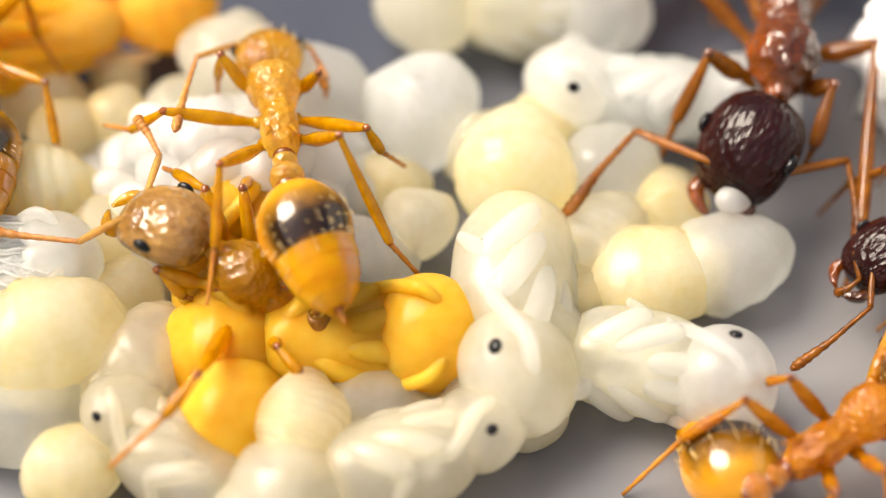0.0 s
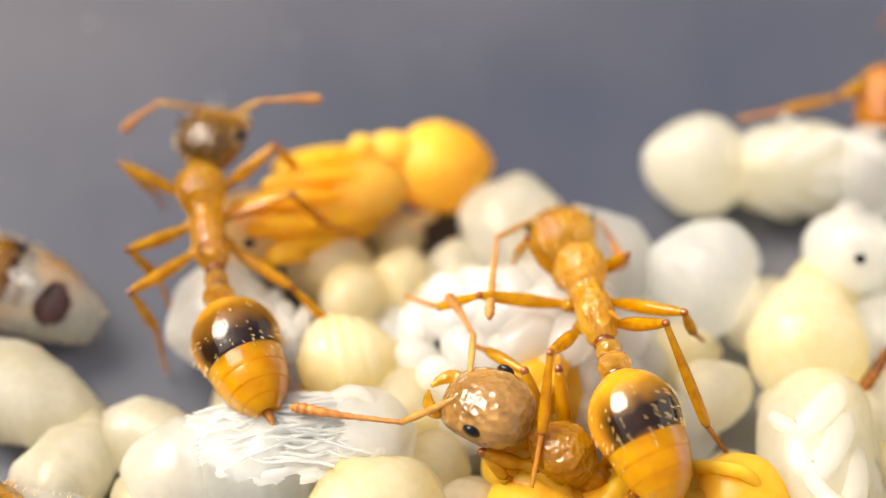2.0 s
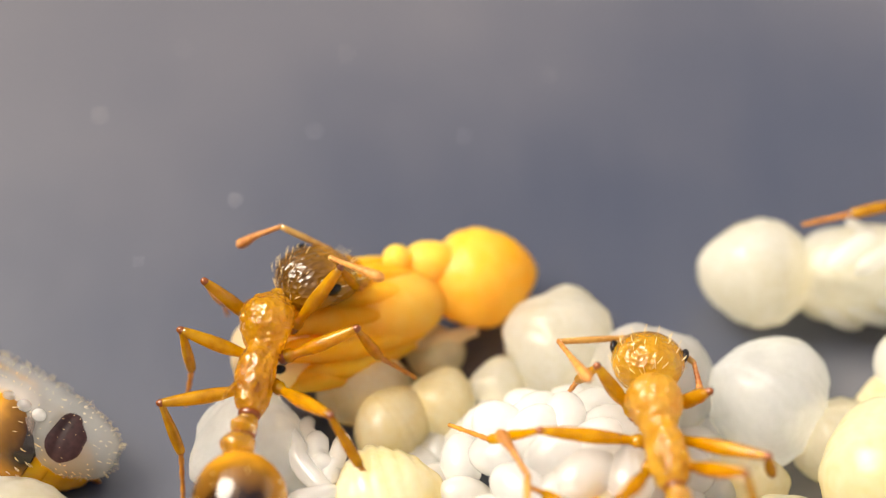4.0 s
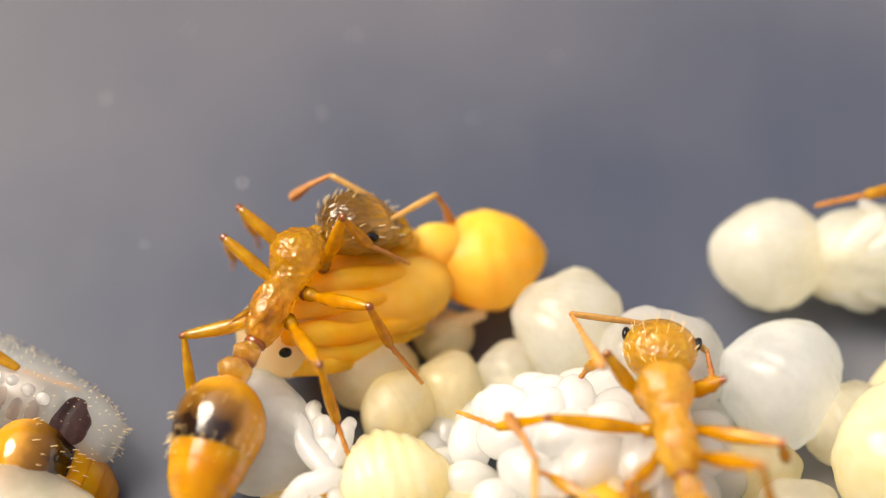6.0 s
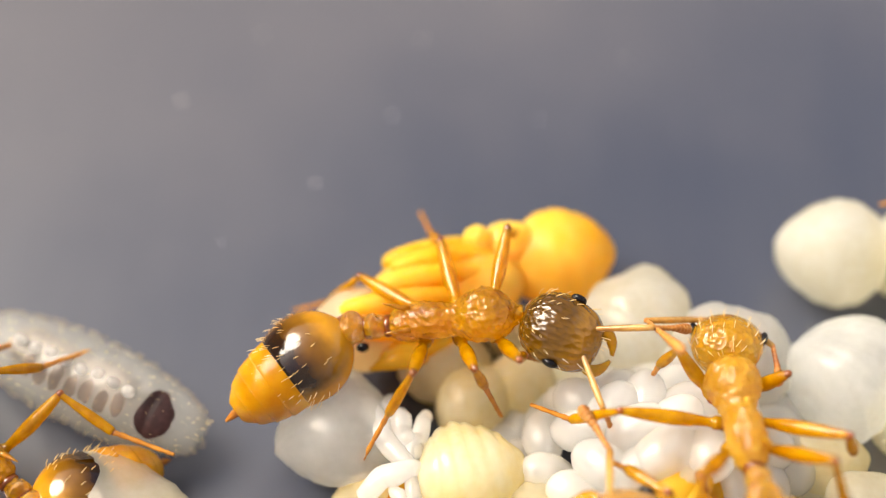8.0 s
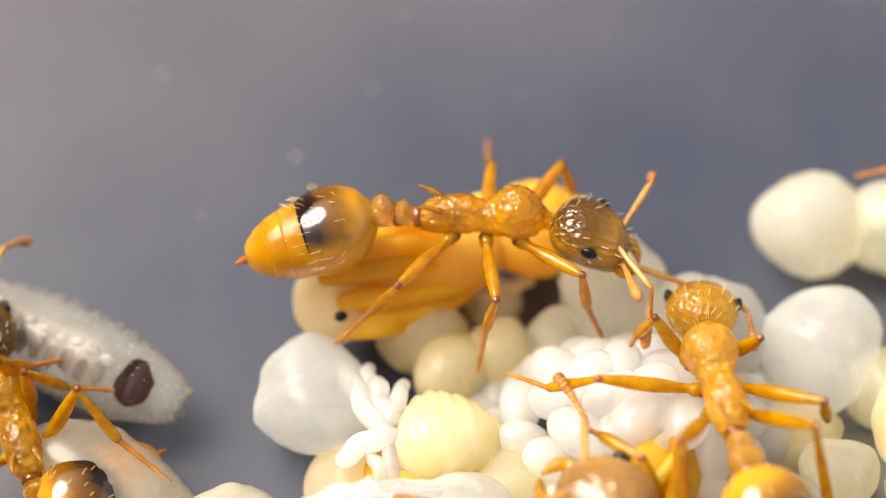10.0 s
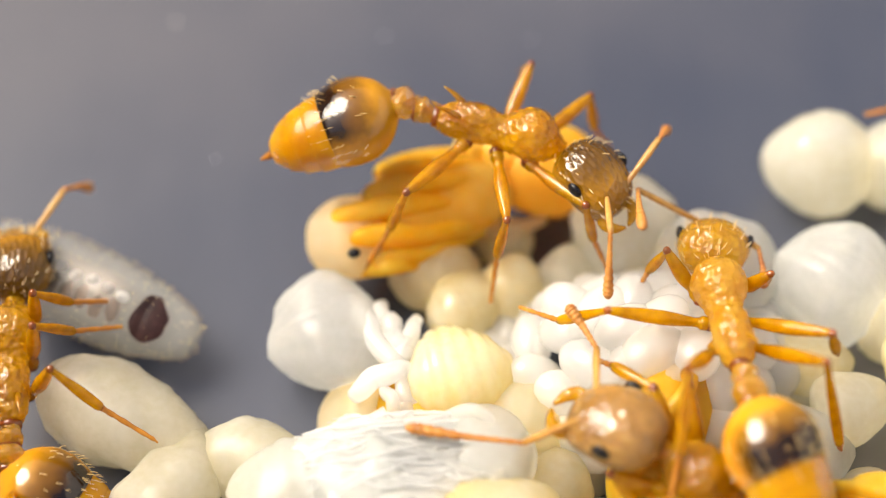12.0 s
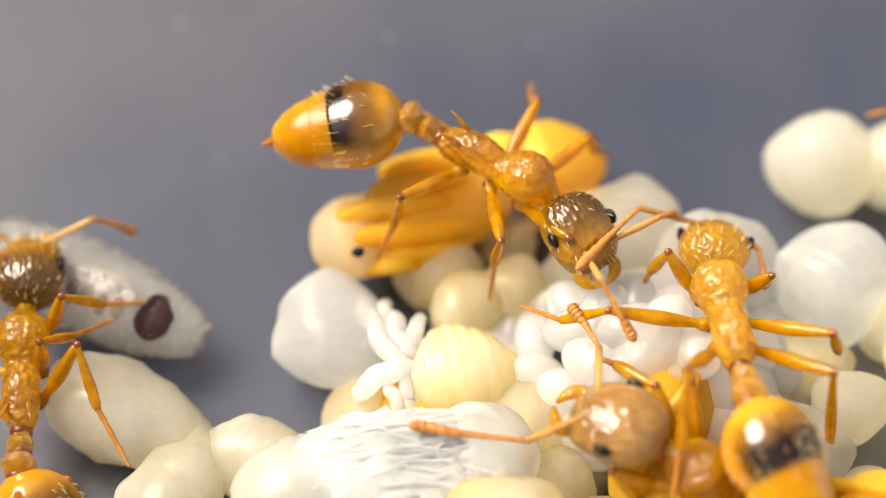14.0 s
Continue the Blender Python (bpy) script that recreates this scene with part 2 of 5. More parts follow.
TALLOW = clear_skin(surface("tallow_brood", (0.75, 0.69, 0.51), (0.88, 0.85, 0.72), 0.2, 1.0, WAX_R, 0.5, 11000, 0.009, coat=0.8, trans=0.35, ior=1.25), 0.28)
MILK = clear_skin(surface("milky_larva_skin", (0.79, 0.81, 0.77), (0.92, 0.935, 0.91), 0.16, 1.0, WAX_R, 0.55, 11000, 0.009, coat=0.8, trans=0.35, ior=1.25), 0.28)
EGGWHITE = clear_skin(surface("egg_shell", (0.87, 0.87, 0.84), (0.93, 0.93, 0.91), 0.12, 1.0, (1.2, 1.19, 1.18), 0.4, 8000, 0.004, coat=1.0, trans=0.3, ior=1.25), 0.18)
YELLOW = surface("yellow_pupa_skin", (0.93, 0.49, 0.03), (0.95, 0.64, 0.14), 0.25, 1.0, (0.6, 0.55, 0.5), 0.3, 5000, 0.008, coat=0.05, spec=0.2, trans=0.3, ior=1.25)
DEEP_YELLOW = surface("deep_yellow_pupa_skin", (0.74, 0.40, 0.02), (0.86, 0.56, 0.07), 0.25, 1.0, (0.6, 0.55, 0.5), 0.3, 8000, 0.01, coat=0.1, spec=0.25, trans=0.3, ior=1.25)
YELLOW_PALE = surface("pale_yellow_pupa_skin", (0.93, 0.75, 0.40), (0.95, 0.86, 0.60), 0.25, 1.0, (1.8, 1.7, 1.6), 0.6, 5000, 0.008, coat=0.12, trans=0.3, ior=1.25)
BUTTER = surface("butter_yellow_brood", (0.93, 0.79, 0.40), (0.96, 0.90, 0.60), 0.2, 1.0, (1.2, 1.15, 1.0), 0.4, 11000, 0.009, coat=0.8, trans=0.3, ior=1.25)
GUT_PALE = surface("pale_gut", (0.12, 0.085, 0.07), (0.34, 0.28, 0.24), 0.5, grain=9000)
GUT = surface("dark_gut", (0.010, 0.004, 0.004), (0.040, 0.016, 0.015), 0.6, grain=20000, spec=0.2)
GUT_BROWN = clear_skin(surface("brown_gut", (0.07, 0.042, 0.030), (0.17, 0.12, 0.09), 0.4, grain=20000), 0.35)
GLASSY = clear_skin(surface("grey_larva_skin", (0.50, 0.49, 0.42), (0.68, 0.67, 0.59), 0.16, 0.8, WAX_R, 0.1, 5000, 0.012, coat=0.7), 0.7)
SKIN_SHRED = clear_skin(surface("white_cast_skin", (0.88, 0.885, 0.87), (0.94, 0.94, 0.93), 0.2, 0.8, WAX_R, 0.5, 6000, 0.012, coat=0.8), 0.12)
DUST = surface("grey_dust", (0.4, 0.4, 0.4), (0.65, 0.65, 0.66), 0.7)
BOUNCE_GREY = surface("grey_bounce_wall", (0.36, 0.36, 0.37), (0.44, 0.44, 0.45), 0.4, grain=800, bump=0.01)
COTTON = surface("white_cotton", (0.8, 0.8, 0.8), (0.88, 0.88, 0.88), 0.8, 0.4, WAX_R, 0.2, 5000, 0.08)


# ---------------------------------------------------------------- mesh tools (all in mm)
def part(name, geo, mat, parent=None, label="", at=None, flat=False, more=()):
    """Links one mesh, given in mm, as a part of its parent; more: further pieces of it with a pigment of their own."""
    verts, faces = join(geo, *[q for q, _ in more])
    slots = [0] * len(geo[1]) + [i + 1 for i, (q, _) in enumerate(more) for _ in q[1]]
    me = bpy.data.meshes.new(name)
    me.from_pydata([(v[0] * MM, v[1] * MM, v[2] * MM) for v in verts], [], faces)
    for m in (mat, *[m for _, m in more]):
        me.materials.append(m)
    if more:
        me.polygons.foreach_set("material_index", slots)
    if not flat:
        me.polygons.foreach_set("use_smooth", [True] * len(me.polygons))
    me.update()
    ob = new(name, me)
    ob.parent = parent
    if at is not None:
        ob.matrix_basis = at
    return tagged(ob, label)


def mm(x, y, z, rx=0, ry=0, rz=0):
    return pose(x * MM, y * MM, z * MM, rx, ry, rz)


def join(*geos):
    verts, faces = [], []
    for v, f in geos:
        o = len(verts)
        verts += list(v)
        faces += [tuple(i + o for i in q) for q in f]
    return verts, faces


def moved(geo, m):
    return [tuple(m @ Vector(v)) for v in geo[0]], geo[1]


def rings_to_mesh(rings):
    """rings: lists of equal length; closed by fans of their first and last."""
    n = len(rings[0])
    verts = [tuple(p) for r in rings for p in r]
    faces = []
    for i in range(len(rings) - 1):
        for j in range(n):
            a, b = i * n + j, i * n + (j + 1) % n
            faces.append((a, b, b + n, a + n))
    faces.append(tuple(reversed(range(n))))
    faces.append(tuple(range((len(rings) - 1) * n, len(rings) * n)))
    return verts, faces


def smooth_rows(rows, steps):
    """Catmull-Rom through rows of numbers."""
    out = []
    p = [np.array(r, float) for r in rows]
    p = [2 * p[0] - p[1]] + p + [2 * p[-1] - p[-2]]
    for i in range(1, len(p) - 2):
        for s in range(steps):
            u = s / steps
            out.append(0.5 * ((2 * p[i]) + (-p[i - 1] + p[i + 1]) * u + (2 * p[i - 1] - 5 * p[i] + 4 * p[i + 1] - p[i + 2]) * u ** 2
                              + (-p[i - 1] + 3 * p[i] - 3 * p[i + 1] + p[i + 2]) * u ** 3))
    out.append(p[-2])
    return out


def loft(sections, seg=20, steps=3, lump=0.0, seed=0, wrinkle=0.0):
    """A body along x from sections (x, z of centre, half width, half height)."""
    rings = []
    for x, zc, ry, rz in smooth_rows(sections, steps):
        ry, rz = max(ry, 0.004), max(rz, 0.004)
        ring = []
        for j in range(seg):
            a = 2 * math.pi * j / seg
            q = Vector((x, ry * math.cos(a), zc + rz * math.sin(a)))
            if lump:
                q *= 1 + lump * noise.noise(q * 2.2 + Vector((seed * 7.1, 0, 0)))
            if wrinkle:
                out = Vector((0, q.y, q.z - zc)).normalized()
                q += out * wrinkle * (noise.noise(Vector((q.x * 7, q.y * 16, q.z * 16)) + Vector((seed, 0, 0))) + 0.6 * noise.noise(q * 30))
            ring.append(q)
        rings.append(ring)
    return rings_to_mesh(rings)


def tube(points, radii, seg=10, steps=4, bead=0.0, beads=0):
    """A tapering tube along points; beads ripple its outline."""
    rows = smooth_rows([(*p, r) for p, r in zip(points, radii)], steps)
    pts = [Vector(r[:3]) for r in rows]
    rad = [max(r[3], 0.003) for r in rows]
    up = Vector((0.31, 0.22, 0.92))
    rings = []
    for i, p in enumerate(pts):
        d = (pts[min(i + 1, len(pts) - 1)] - pts[max(i - 1, 0)]).normalized()
        x = up.cross(d).normalized()
        y = d.cross(x)
        up = y.copy() if abs(d.dot(y)) < 0.5 else up
        r = rad[i]
        if beads:
            r *= 1 + bead * math.cos(2 * math.pi * beads * i / (len(pts) - 1))
        rings.append([p + (x * math.cos(2 * math.pi * j / seg) + y * math.sin(2 * math.pi * j / seg)) * r for j in range(seg)])
    return rings_to_mesh(rings)


def ball(rx, ry, rz, seg=20, lump=0.0, seed=0):
    rings = []
    n = seg // 2
    for i in range(n + 1):
        a = math.pi * (0.02 + 0.96 * i / n)
        ring = []
        for j in range(seg):
            b = 2 * math.pi * j / seg
            q = Vector((-rx * math.cos(a), ry * math.sin(a) * math.cos(b), rz * math.sin(a) * math.sin(b)))
            if lump:
                q *= 1 + lump * noise.noise(q * 3.0 + Vector((seed * 5.3, seed, 0)))
            ring.append(q)
        rings.append(ring)
    return rings_to_mesh(rings)


def hairs(geo, count, length, rng, back=(-1, 0, 0.2), only_up=True, thick=1.0):
    """Fine bristles standing on the vertices of a body."""
    verts, faces = geo
    vs = [Vector(v) for v in verts]
    c = sum(vs, Vector()) / len(vs)
    out = []
    picks = [v for v in vs if not only_up or v.z > c.z - 0.02]
    for v in rng.sample(picks, min(count, len(picks))):
        v = v + Vector((rng.uniform(-.045, .045), 0, 0))
        d = ((v - c).normalized() * 0.55 + Vector(back) * 0.75 + Vector((rng.uniform(-.2, .2), rng.uniform(-.2, .2), rng.uniform(-.1, .2)))).normalized()
        ln = length * rng.uniform(0.6, 1.1)
        out.append(tube([v - d * 0.02, v + d * ln * 0.5, v + d * ln + Vector(back) * 0.02], [0.0050 * thick, 0.0044 * thick, 0.0016 * thick], 4, 1))
    return join(*out)


def axis_frame(origin, forward, up=(0, 0, 1)):
    """Pose whose x axis points forward and whose z axis is near up."""
    x = Vector(forward).normalized()
    y = Vector(up).cross(x)
    y = y.normalized() if y.length > 1e-6 else Vector((0, 1, 0))
    z = x.cross(y)
    m = Matrix((x, y, z)).transposed().to_4x4()
    m.translation = Vector(origin)
    return m


def scaled(m):
    """The same pose with its place turned from mm to metres."""
    q = m.copy()
    q.translation = m.translation * MM
    return q


# ---------------------------------------------------------------- ants
MESOSOMA = [(x, z, w * .87, h * .93) for x, z, w, h in ((-.80, -.04, .09, .10), (-.70, -.02, .19, .19), (-.50, .02, .25, .25), (-.25, .05, .25, .26), (-.05, .03, .22, .22), (.05, .05, .25, .25),
            (.20, .11, .33, .31), (.40, .12, .36, .33), (.58, .07, .27, .26), (.70, .02, .14, .14), (.78, 0, .11, .11))]
HEAD = [(x * .96, z, w * .92, h * .95) for x, z, w, h in ((0, 0, .10, .09), (.03, .01, .21, .18), (.10, .02, .33, .27), (.22, .03, .415, .34), (.40, .04, .46, .365), (.62, .02, .45, .34), (.82, -.02, .40, .28),
        (.95, -.06, .29, .18), (1.0, -.08, .14, .09))]
PETIOLE = [(0, 0, .10, .10), (-.08, .01, .12, .12), (-.17, .05, .15, .17), (-.25, .02, .14, .15), (-.31, 0, .10, .10)]
POSTPETIOLE = [(0, 0, .09, .09), (-.08, .04, .17, .17), (-.18, .06, .20, .20), (-.27, .03, .17, .17), (-.33, 0, .11, .11)]
GASTER_FRONT = [(.06, 0, .10, .10), (0, -.01, .22, .20), (-.11, -.02, .37, .35), (-.30, -.04, .50, .46), (-.52, -.05, .54, .50), (-.72, -.06, .51, .47), (-.82, -.06, .48, .44)]
HIPS = {"FL": (.42, .20, -.16), "FR": (.42, -.20, -.16), "ML": (.02, .19, -.18), "MR": (.02, -.19, -.18), "HL": (-.38, .18, -.16), "HR": (-.38, -.18, -.16)}
N_AT = 0.78


def body_frame(p, n, roll=0):
    p, n = Vector(p), Vector(n)
    f = (n - p).normalized()
    return axis_frame(n - f * N_AT, f) @ pose(0, 0, 0, roll)


def leg_poses(hip, foot, a, b, pole):
    """Two-link leg: poses of the thigh in the body's space and of the shin in the thigh's space."""
    h, f, pole = Vector(hip), Vector(foot), Vector(pole)
    d = f - h
    ln = min(max(d.length, abs(a - b) + 0.02), a + b - 0.005)
    u = d.normalized()
    side = (pole - u * pole.dot(u)).normalized()
    ca = (a * a + ln * ln - b * b) / (2 * a * ln)
    k = h + u * (a * ca) + side * (a * math.sqrt(max(0, 1 - ca * ca)))
    end = h + u * ln
    nrm = u.cross(side)
    thigh = axis_frame(h, k - h, nrm.cross((k - h).normalized()) * -1)
    shin = axis_frame(k, end - k, nrm.cross((end - k).normalized()) * -1)
    return thigh, thigh.inverted() @ shin


def antenna_geo(base, elbow, tip, r=0.035):
    b, e, t = Vector(base), Vector(elbow), Vector(tip)
    mid = (e + t) / 2 + (b - e).normalized() * -0.03
    scape = tube([b, b.lerp(e, .1), b.lerp(e, .6), e], [r * .8, r * .9, r * 1.15, r], 8, 3)
    fun = tube([e, e.lerp(mid, .5), mid, mid.lerp(t, .5), mid.lerp(t, .85), t], [r * .8, r * .85, r * 1.1, r * 1.6, r * 1.7, r * .7], 8, 12, 0.10, 11)
    return scape, fun


def ant(label, g, p, n, h, legs, feelers, mats, size=1.0, roll=0, seed=1, hairy=True, jointed=None):
    """An ant from the places (mm) of gaster, waist, neck and head; legs: name -> (knee, ankle, foot) in the world, or (foot,);
    feelers: (elbow, tip) twice, in the world or, with 'head' first, in the head's space; jointed: lengths of scape and club of a first antenna that bends at its elbow."""
    rng = random.Random(seed)
    root = new("ant")
    bf = body_frame(p, n, roll)
    root.matrix_basis = scaled(bf) @ Matrix.Scale(size, 4)
    inv = Matrix.Scale(1 / size, 4) @ bf.inverted()
    meso_geo = loft(MESOSOMA, 52, 9, 0, seed, .028)
    meso = part("mesosoma", meso_geo, mats["thorax"], root)
    for s in (1, -1):
        part("spine", tube([(-.52, .12 * s, .18), (-.66, .15 * s, .26), (-.80, .18 * s, .30)], [.045, .03, .006], 6, 3), mats["thorax"], meso)
    part("petiole", loft(PETIOLE, 24, 5, 0, seed, .015), mats["thorax"], root, "", mm(-.78, 0, -.04), more=[(loft([(.04, 0, .08, .08), (.02, 0, .125, .125), (-.04, 0, .13, .13), (-.06, 0, .08, .08)], 18, 2), mats["joint"])])
    part("postpetiole", loft(POSTPETIOLE, 24, 5, 0, seed, .012), mats["thorax"], root, "", mm(-1.04, 0, -.03),
                more=[(loft([(.05, 0, .07, .07), (.03, 0, .13, .13), (-.02, 0, .135, .135), (-.05, 0, .09, .09)], 18, 2), mats["joint"]), (loft([(-.25, 0, .10, .10), (-.28, 0, .155, .155), (-.33, 0, .15, .15), (-.36, 0, .09, .09)], 18, 2), mats["joint"])])
    # gaster with its overlapping plates
    gp = Vector((-1.33, 0, -.03))
    gd = gp - (inv @ Vector(g))
    gaster = part("gaster", loft(GASTER_FRONT, 28, 3), mats["gaster"], root, mats.get("gaster_label", "amber gaster with a dark brown band"),
                  scaled(axis_frame(gp, gd)))
    x, ry, rz = -.80, .47, .43
    for i in range(4):
        ln = (.25, .22, .18, .14)[i]
        nr = (.93, .86, .74, .50)[i]
        part("plate", loft([(x + .05, -.06, ry * .97, rz * .97), (x, -.06, ry, rz), (x - ln * .6, -.065, ry * (nr * .5 + .51), rz * (nr * .5 + .51)), (x - ln, -.07, ry * nr, rz * nr),
                            (x - ln + .02, -.07, ry * nr * .8, rz * nr * .8)], 24, 3), mats["tail"], gaster)
        x, ry, rz = x - ln + .015, ry * nr * .985, rz * nr * .985
    part("sting", tube([(x + .03, 0, -.07), (x - .10, 0, -.09), (x - .18, 0, -.10)], [.07, .04, .012], 8, 3), mats["tarsus"], gaster)
    if hairy:
        hg = hairs(loft(GASTER_FRONT[3:] + [(-1.05, -.06, .38, .35), (-1.25, -.06, .22, .2)], 26, 3), 80, .075, rng)
        tagged(part("hairs", hg, HAIR, gaster, "sparse pale bristles"), kind="stuff")
    # head
    hp = Vector((.78, 0, 0))
    hd = (inv @ Vector(h)) - hp
    head_at = axis_frame(hp, hd)
    head_geo = loft(HEAD, 48, 9, 0, seed, .005)
    head = part("head", head_geo, mats["head"], root, mats.get("head_label", ""), scaled(head_at))
    part("clypeus", moved(ball(.17, .27, .17, 18), pose(.79, 0, -.06)), mats["jaw"], head)
    for s in (1, -1):
        part("eye", moved(ball(.098, .052, .085, 16), pose(.50, .405 * s, .13, 12 * -s, 0, 0)), EYE, head, "glossy black eye")
        part("mandible", tube([(.86, .22 * s, -.09), (.98, .24 * s, -.12), (1.08, .16 * s, -.14), (1.14, .03 * s, -.15)], [.06, .075, .06, .02], 10, 3), mats["jaw"], head)
    if hairy:
        tagged(part("hairs", hairs(loft(HEAD, 18, 2), 50, .085, rng, (0.7, 0, .2)), HAIR, head, "short pale bristles"), kind="stuff")
    feel = []
    hin = head_at.inverted() @ inv
    for s, (e, t) in zip((1, -1), feelers[-2:]):
        base = Vector((.80, .17 * s, .17))
        if feelers[0] != "head":
            e, t = hin @ Vector(e), hin @ Vector(t)
        e, t = Vector(e) - base, Vector(t) - base
        if jointed and s == 1:
            e, c = e.normalized() * jointed[0], (t - e).normalized() * jointed[1]
            scape = part("antenna", antenna_geo((0, 0, 0), e, e + c)[0], mats["feeler"], head, "", scaled(Matrix.Translation(base)))
            club = part("antenna_club", antenna_geo(-e, (0, 0, 0), c)[1], mats["club"], head, "", scaled(Matrix.Translation(base + e)))
            feel.append((scape, club, base, e, c))
            continue
        scape, club = antenna_geo((0, 0, 0), e, t)
        feel.append(part("antenna", scape, mats["feeler"], head, "", scaled(Matrix.Translation(base)), more=[(club, mats["club"])]))
    # legs
    made = {}
    for key, pts in legs.items():
        hip = Vector(HIPS[key])
        s = 1 if key[1] == "L" else -1
        pole = Vector((-.5, 1.1 * s, .5)) if key[0] == "H" else Vector((.15, .45 * s, 1.0))
        if len(pts) == 3:
            knee, ankle, foot = [inv @ Vector(q) for q in pts]
            a, b = (knee - hip).length, (foot - knee).length
            pole = (knee - hip) - (foot - hip).normalized() * (knee - hip).dot((foot - hip).normalized())
            thigh, shin = leg_poses(hip, foot, a, b, pole)
            al = (thigh @ shin).inverted() @ ankle
        else:
            a, b = (.92, 1.30) if key[0] != "H" else (1.0, 1.5)
            thigh, shin = leg_poses(hip, inv @ Vector(pts[0]), a, b, pole)
            al = Vector((b * .5, 0, .10))
        th = part("thigh", tube([(-.06, 0, -.02), (.06, 0, 0), (.14, 0, .01), (a * .45, 0, .02), (a * .8, 0, .01), (a, 0, 0)], [.07, .085, .055, .088, .07, .045], 10, 3), mats["leg"], root,
                  "", scaled(thigh), more=[(moved(ball(.075, .09, .09, 12), pose(-.03, 0, -.01)), mats["joint"]), (moved(ball(.060, .049, .049, 12), pose(a, 0, 0)), mats["joint"])])
        toe = Vector((b, 0, 0))
        sh = part("shin", tube([(0, 0, 0), al * .15, al * .6, al * .95, al], [.040, .042, .066, .058, .04], 10, 3), mats["leg"], th, "", scaled(shin),
                  more=[(moved(ball(.040, .041, .041, 10), Matrix.Translation(al)), mats["joint"]),
                        (tube([al, al.lerp(toe, .3), al.lerp(toe, .8), toe], [.035, .030, .026, .022], 8, 6, 0.14, 5), mats["tarsus"])])
        made[key] = (th, sh, hip, a, b, pole)
    tagged(root, label, "ant", "ants of the colony")
    return {"root": root, "head": head, "gaster": gaster, "legs": made, "feelers": feel, "size": size}


LIGHT_ANT = {"thorax": AMBER, "gaster": GASTER, "tail": TAIL, "head": BROWN_HEAD, "jaw": AMBER, "feeler": ANTENNA, "club": CLUB, "leg": AMBER_LEG, "joint": JOINT, "tarsus": TARSUS, "head_label": "brown bristly head"}
PALE_ANT = dict(LIGHT_ANT, thorax=PALE_AMBER, head=AMBER, head_label="pale amber head", gaster=PALE_GASTER)
MILKY_ANT = dict(LIGHT_ANT, head=PALE_HEAD, head_label="milky beige head", gaster=BROWN_GASTER, tail=BROWN_GASTER, gaster_label="brown gaster bent downwards")
DARK_ANT = {"thorax": RED_THORAX, "gaster": RED_THORAX, "tail": RED_THORAX, "head": DARK_RED, "jaw": RED_THORAX, "feeler": RED_LEG, "club": RED_LEG, "leg": RED_LEG, "joint": RED_THORAX, "tarsus": RED_LEG, "head_label": "blackish red ribbed head",
            "gaster_label": "dark red gaster"}
ORANGE_ANT = dict(LIGHT_ANT, thorax=ORANGE, leg=ORANGE, jaw=ORANGE)


# ---------------------------------------------------------------- brood
def fat_core(root, rings, rng, r, length, total, seed, mat):
    """The fat body inside a clear skin."""
    off = Vector((rng.uniform(-.12, .12), rng.uniform(-.2, .2), rng.uniform(-.15, .0))) * r
    mid = Vector((0, 0, -length * total / 16))
    inner = [[mid + (q - mid) * (.80 + .14 * noise.noise(q * 3 + Vector((seed, 0, 5)))) + off for q in rg] for rg in rings]
    part("fat_core", rings_to_mesh(inner), CORES[mat.name], root, "cream fat showing through the skin")


def larva(label, x, y, z, r, length, yaw=0, tilt=0, curl=60, mat=None, roll=90, segments=11, category="larva", seed=0, fat=1.0, fold=0.004):
    """A legless grub: a bent, ringed body with a small head. r: half thickness in mm."""
    root = new("larva")
    root.matrix_basis = mm(x, y, z, 0, tilt, yaw) @ pose(0, 0, 0, roll)
    n = segments * 8
    rings = []
    seg = 22
    total = radians(curl)
    length = max(length * 1.45, r * 2.15)
    for i in range(n + 1):
        u = i / n
        v = -math.cos(math.pi * (0.02 + 0.96 * u))
        body = math.sqrt(1 - abs(v) ** 2.3) * (1 - 0.14 * v) * fat
        groove = 1 - fold * (0.5 + 0.5 * math.cos(math.pi * v * segments)) ** 3
        a = v * 0.5 * total
        rad = length / max(total, 0.05)
        c = Vector((rad * math.sin(a), 0, rad * (math.cos(a) - 1)))
        d = Vector((math.cos(a), 0, -math.sin(a)))
        nrm = Vector((math.sin(a), 0, math.cos(a)))
        ring = []
        for j in range(seg):
            b = 2 * math.pi * j / seg
            q = c + (Vector((0, 1, 0)) * math.cos(b) + nrm * math.sin(b)) * (r * body * groove)
            q += q * (0.10 * noise.noise(q * 2.6 + Vector((seed * 3.7, 1, 2))) + 0.035 * noise.noise(q * 7 + Vector((seed, 3, 1))))
            ring.append(q)
        rings.append(ring)
    part("body", rings_to_mesh(rings), MILK if mat is WHITE else mat, root)
    rng = random.Random(seed)
    if mat is CREAM or mat is TALLOW:
        fat_core(root, rings, rng, r, length, total, seed, mat)
    a = 0.5 * total
    rad = length / max(total, 0.05)
    tip = Vector((rad * math.sin(a * .78), 0, rad * (math.cos(a * .78) - 1)))
    part("head", moved(ball(r * .24, r * .2, r * .2, 14), Matrix.Translation(tip) @ pose(0, 0, 0, 0, math.degrees(a), 0)), mat, root)
    return tagged(root, label, category, "brood pile")


CORES = {"cream_brood": CREAM, "tallow_brood": IVORY}
LIMB_MATS = {"tallow_brood": IVORY_LIMB, "white_brood": WHITE_LIMB, "ivory_brood": WHITE_LIMB, "yellow_pupa_skin": YELLOW_LIMB, "deep_yellow_pupa_skin": DEEP_YELLOW}


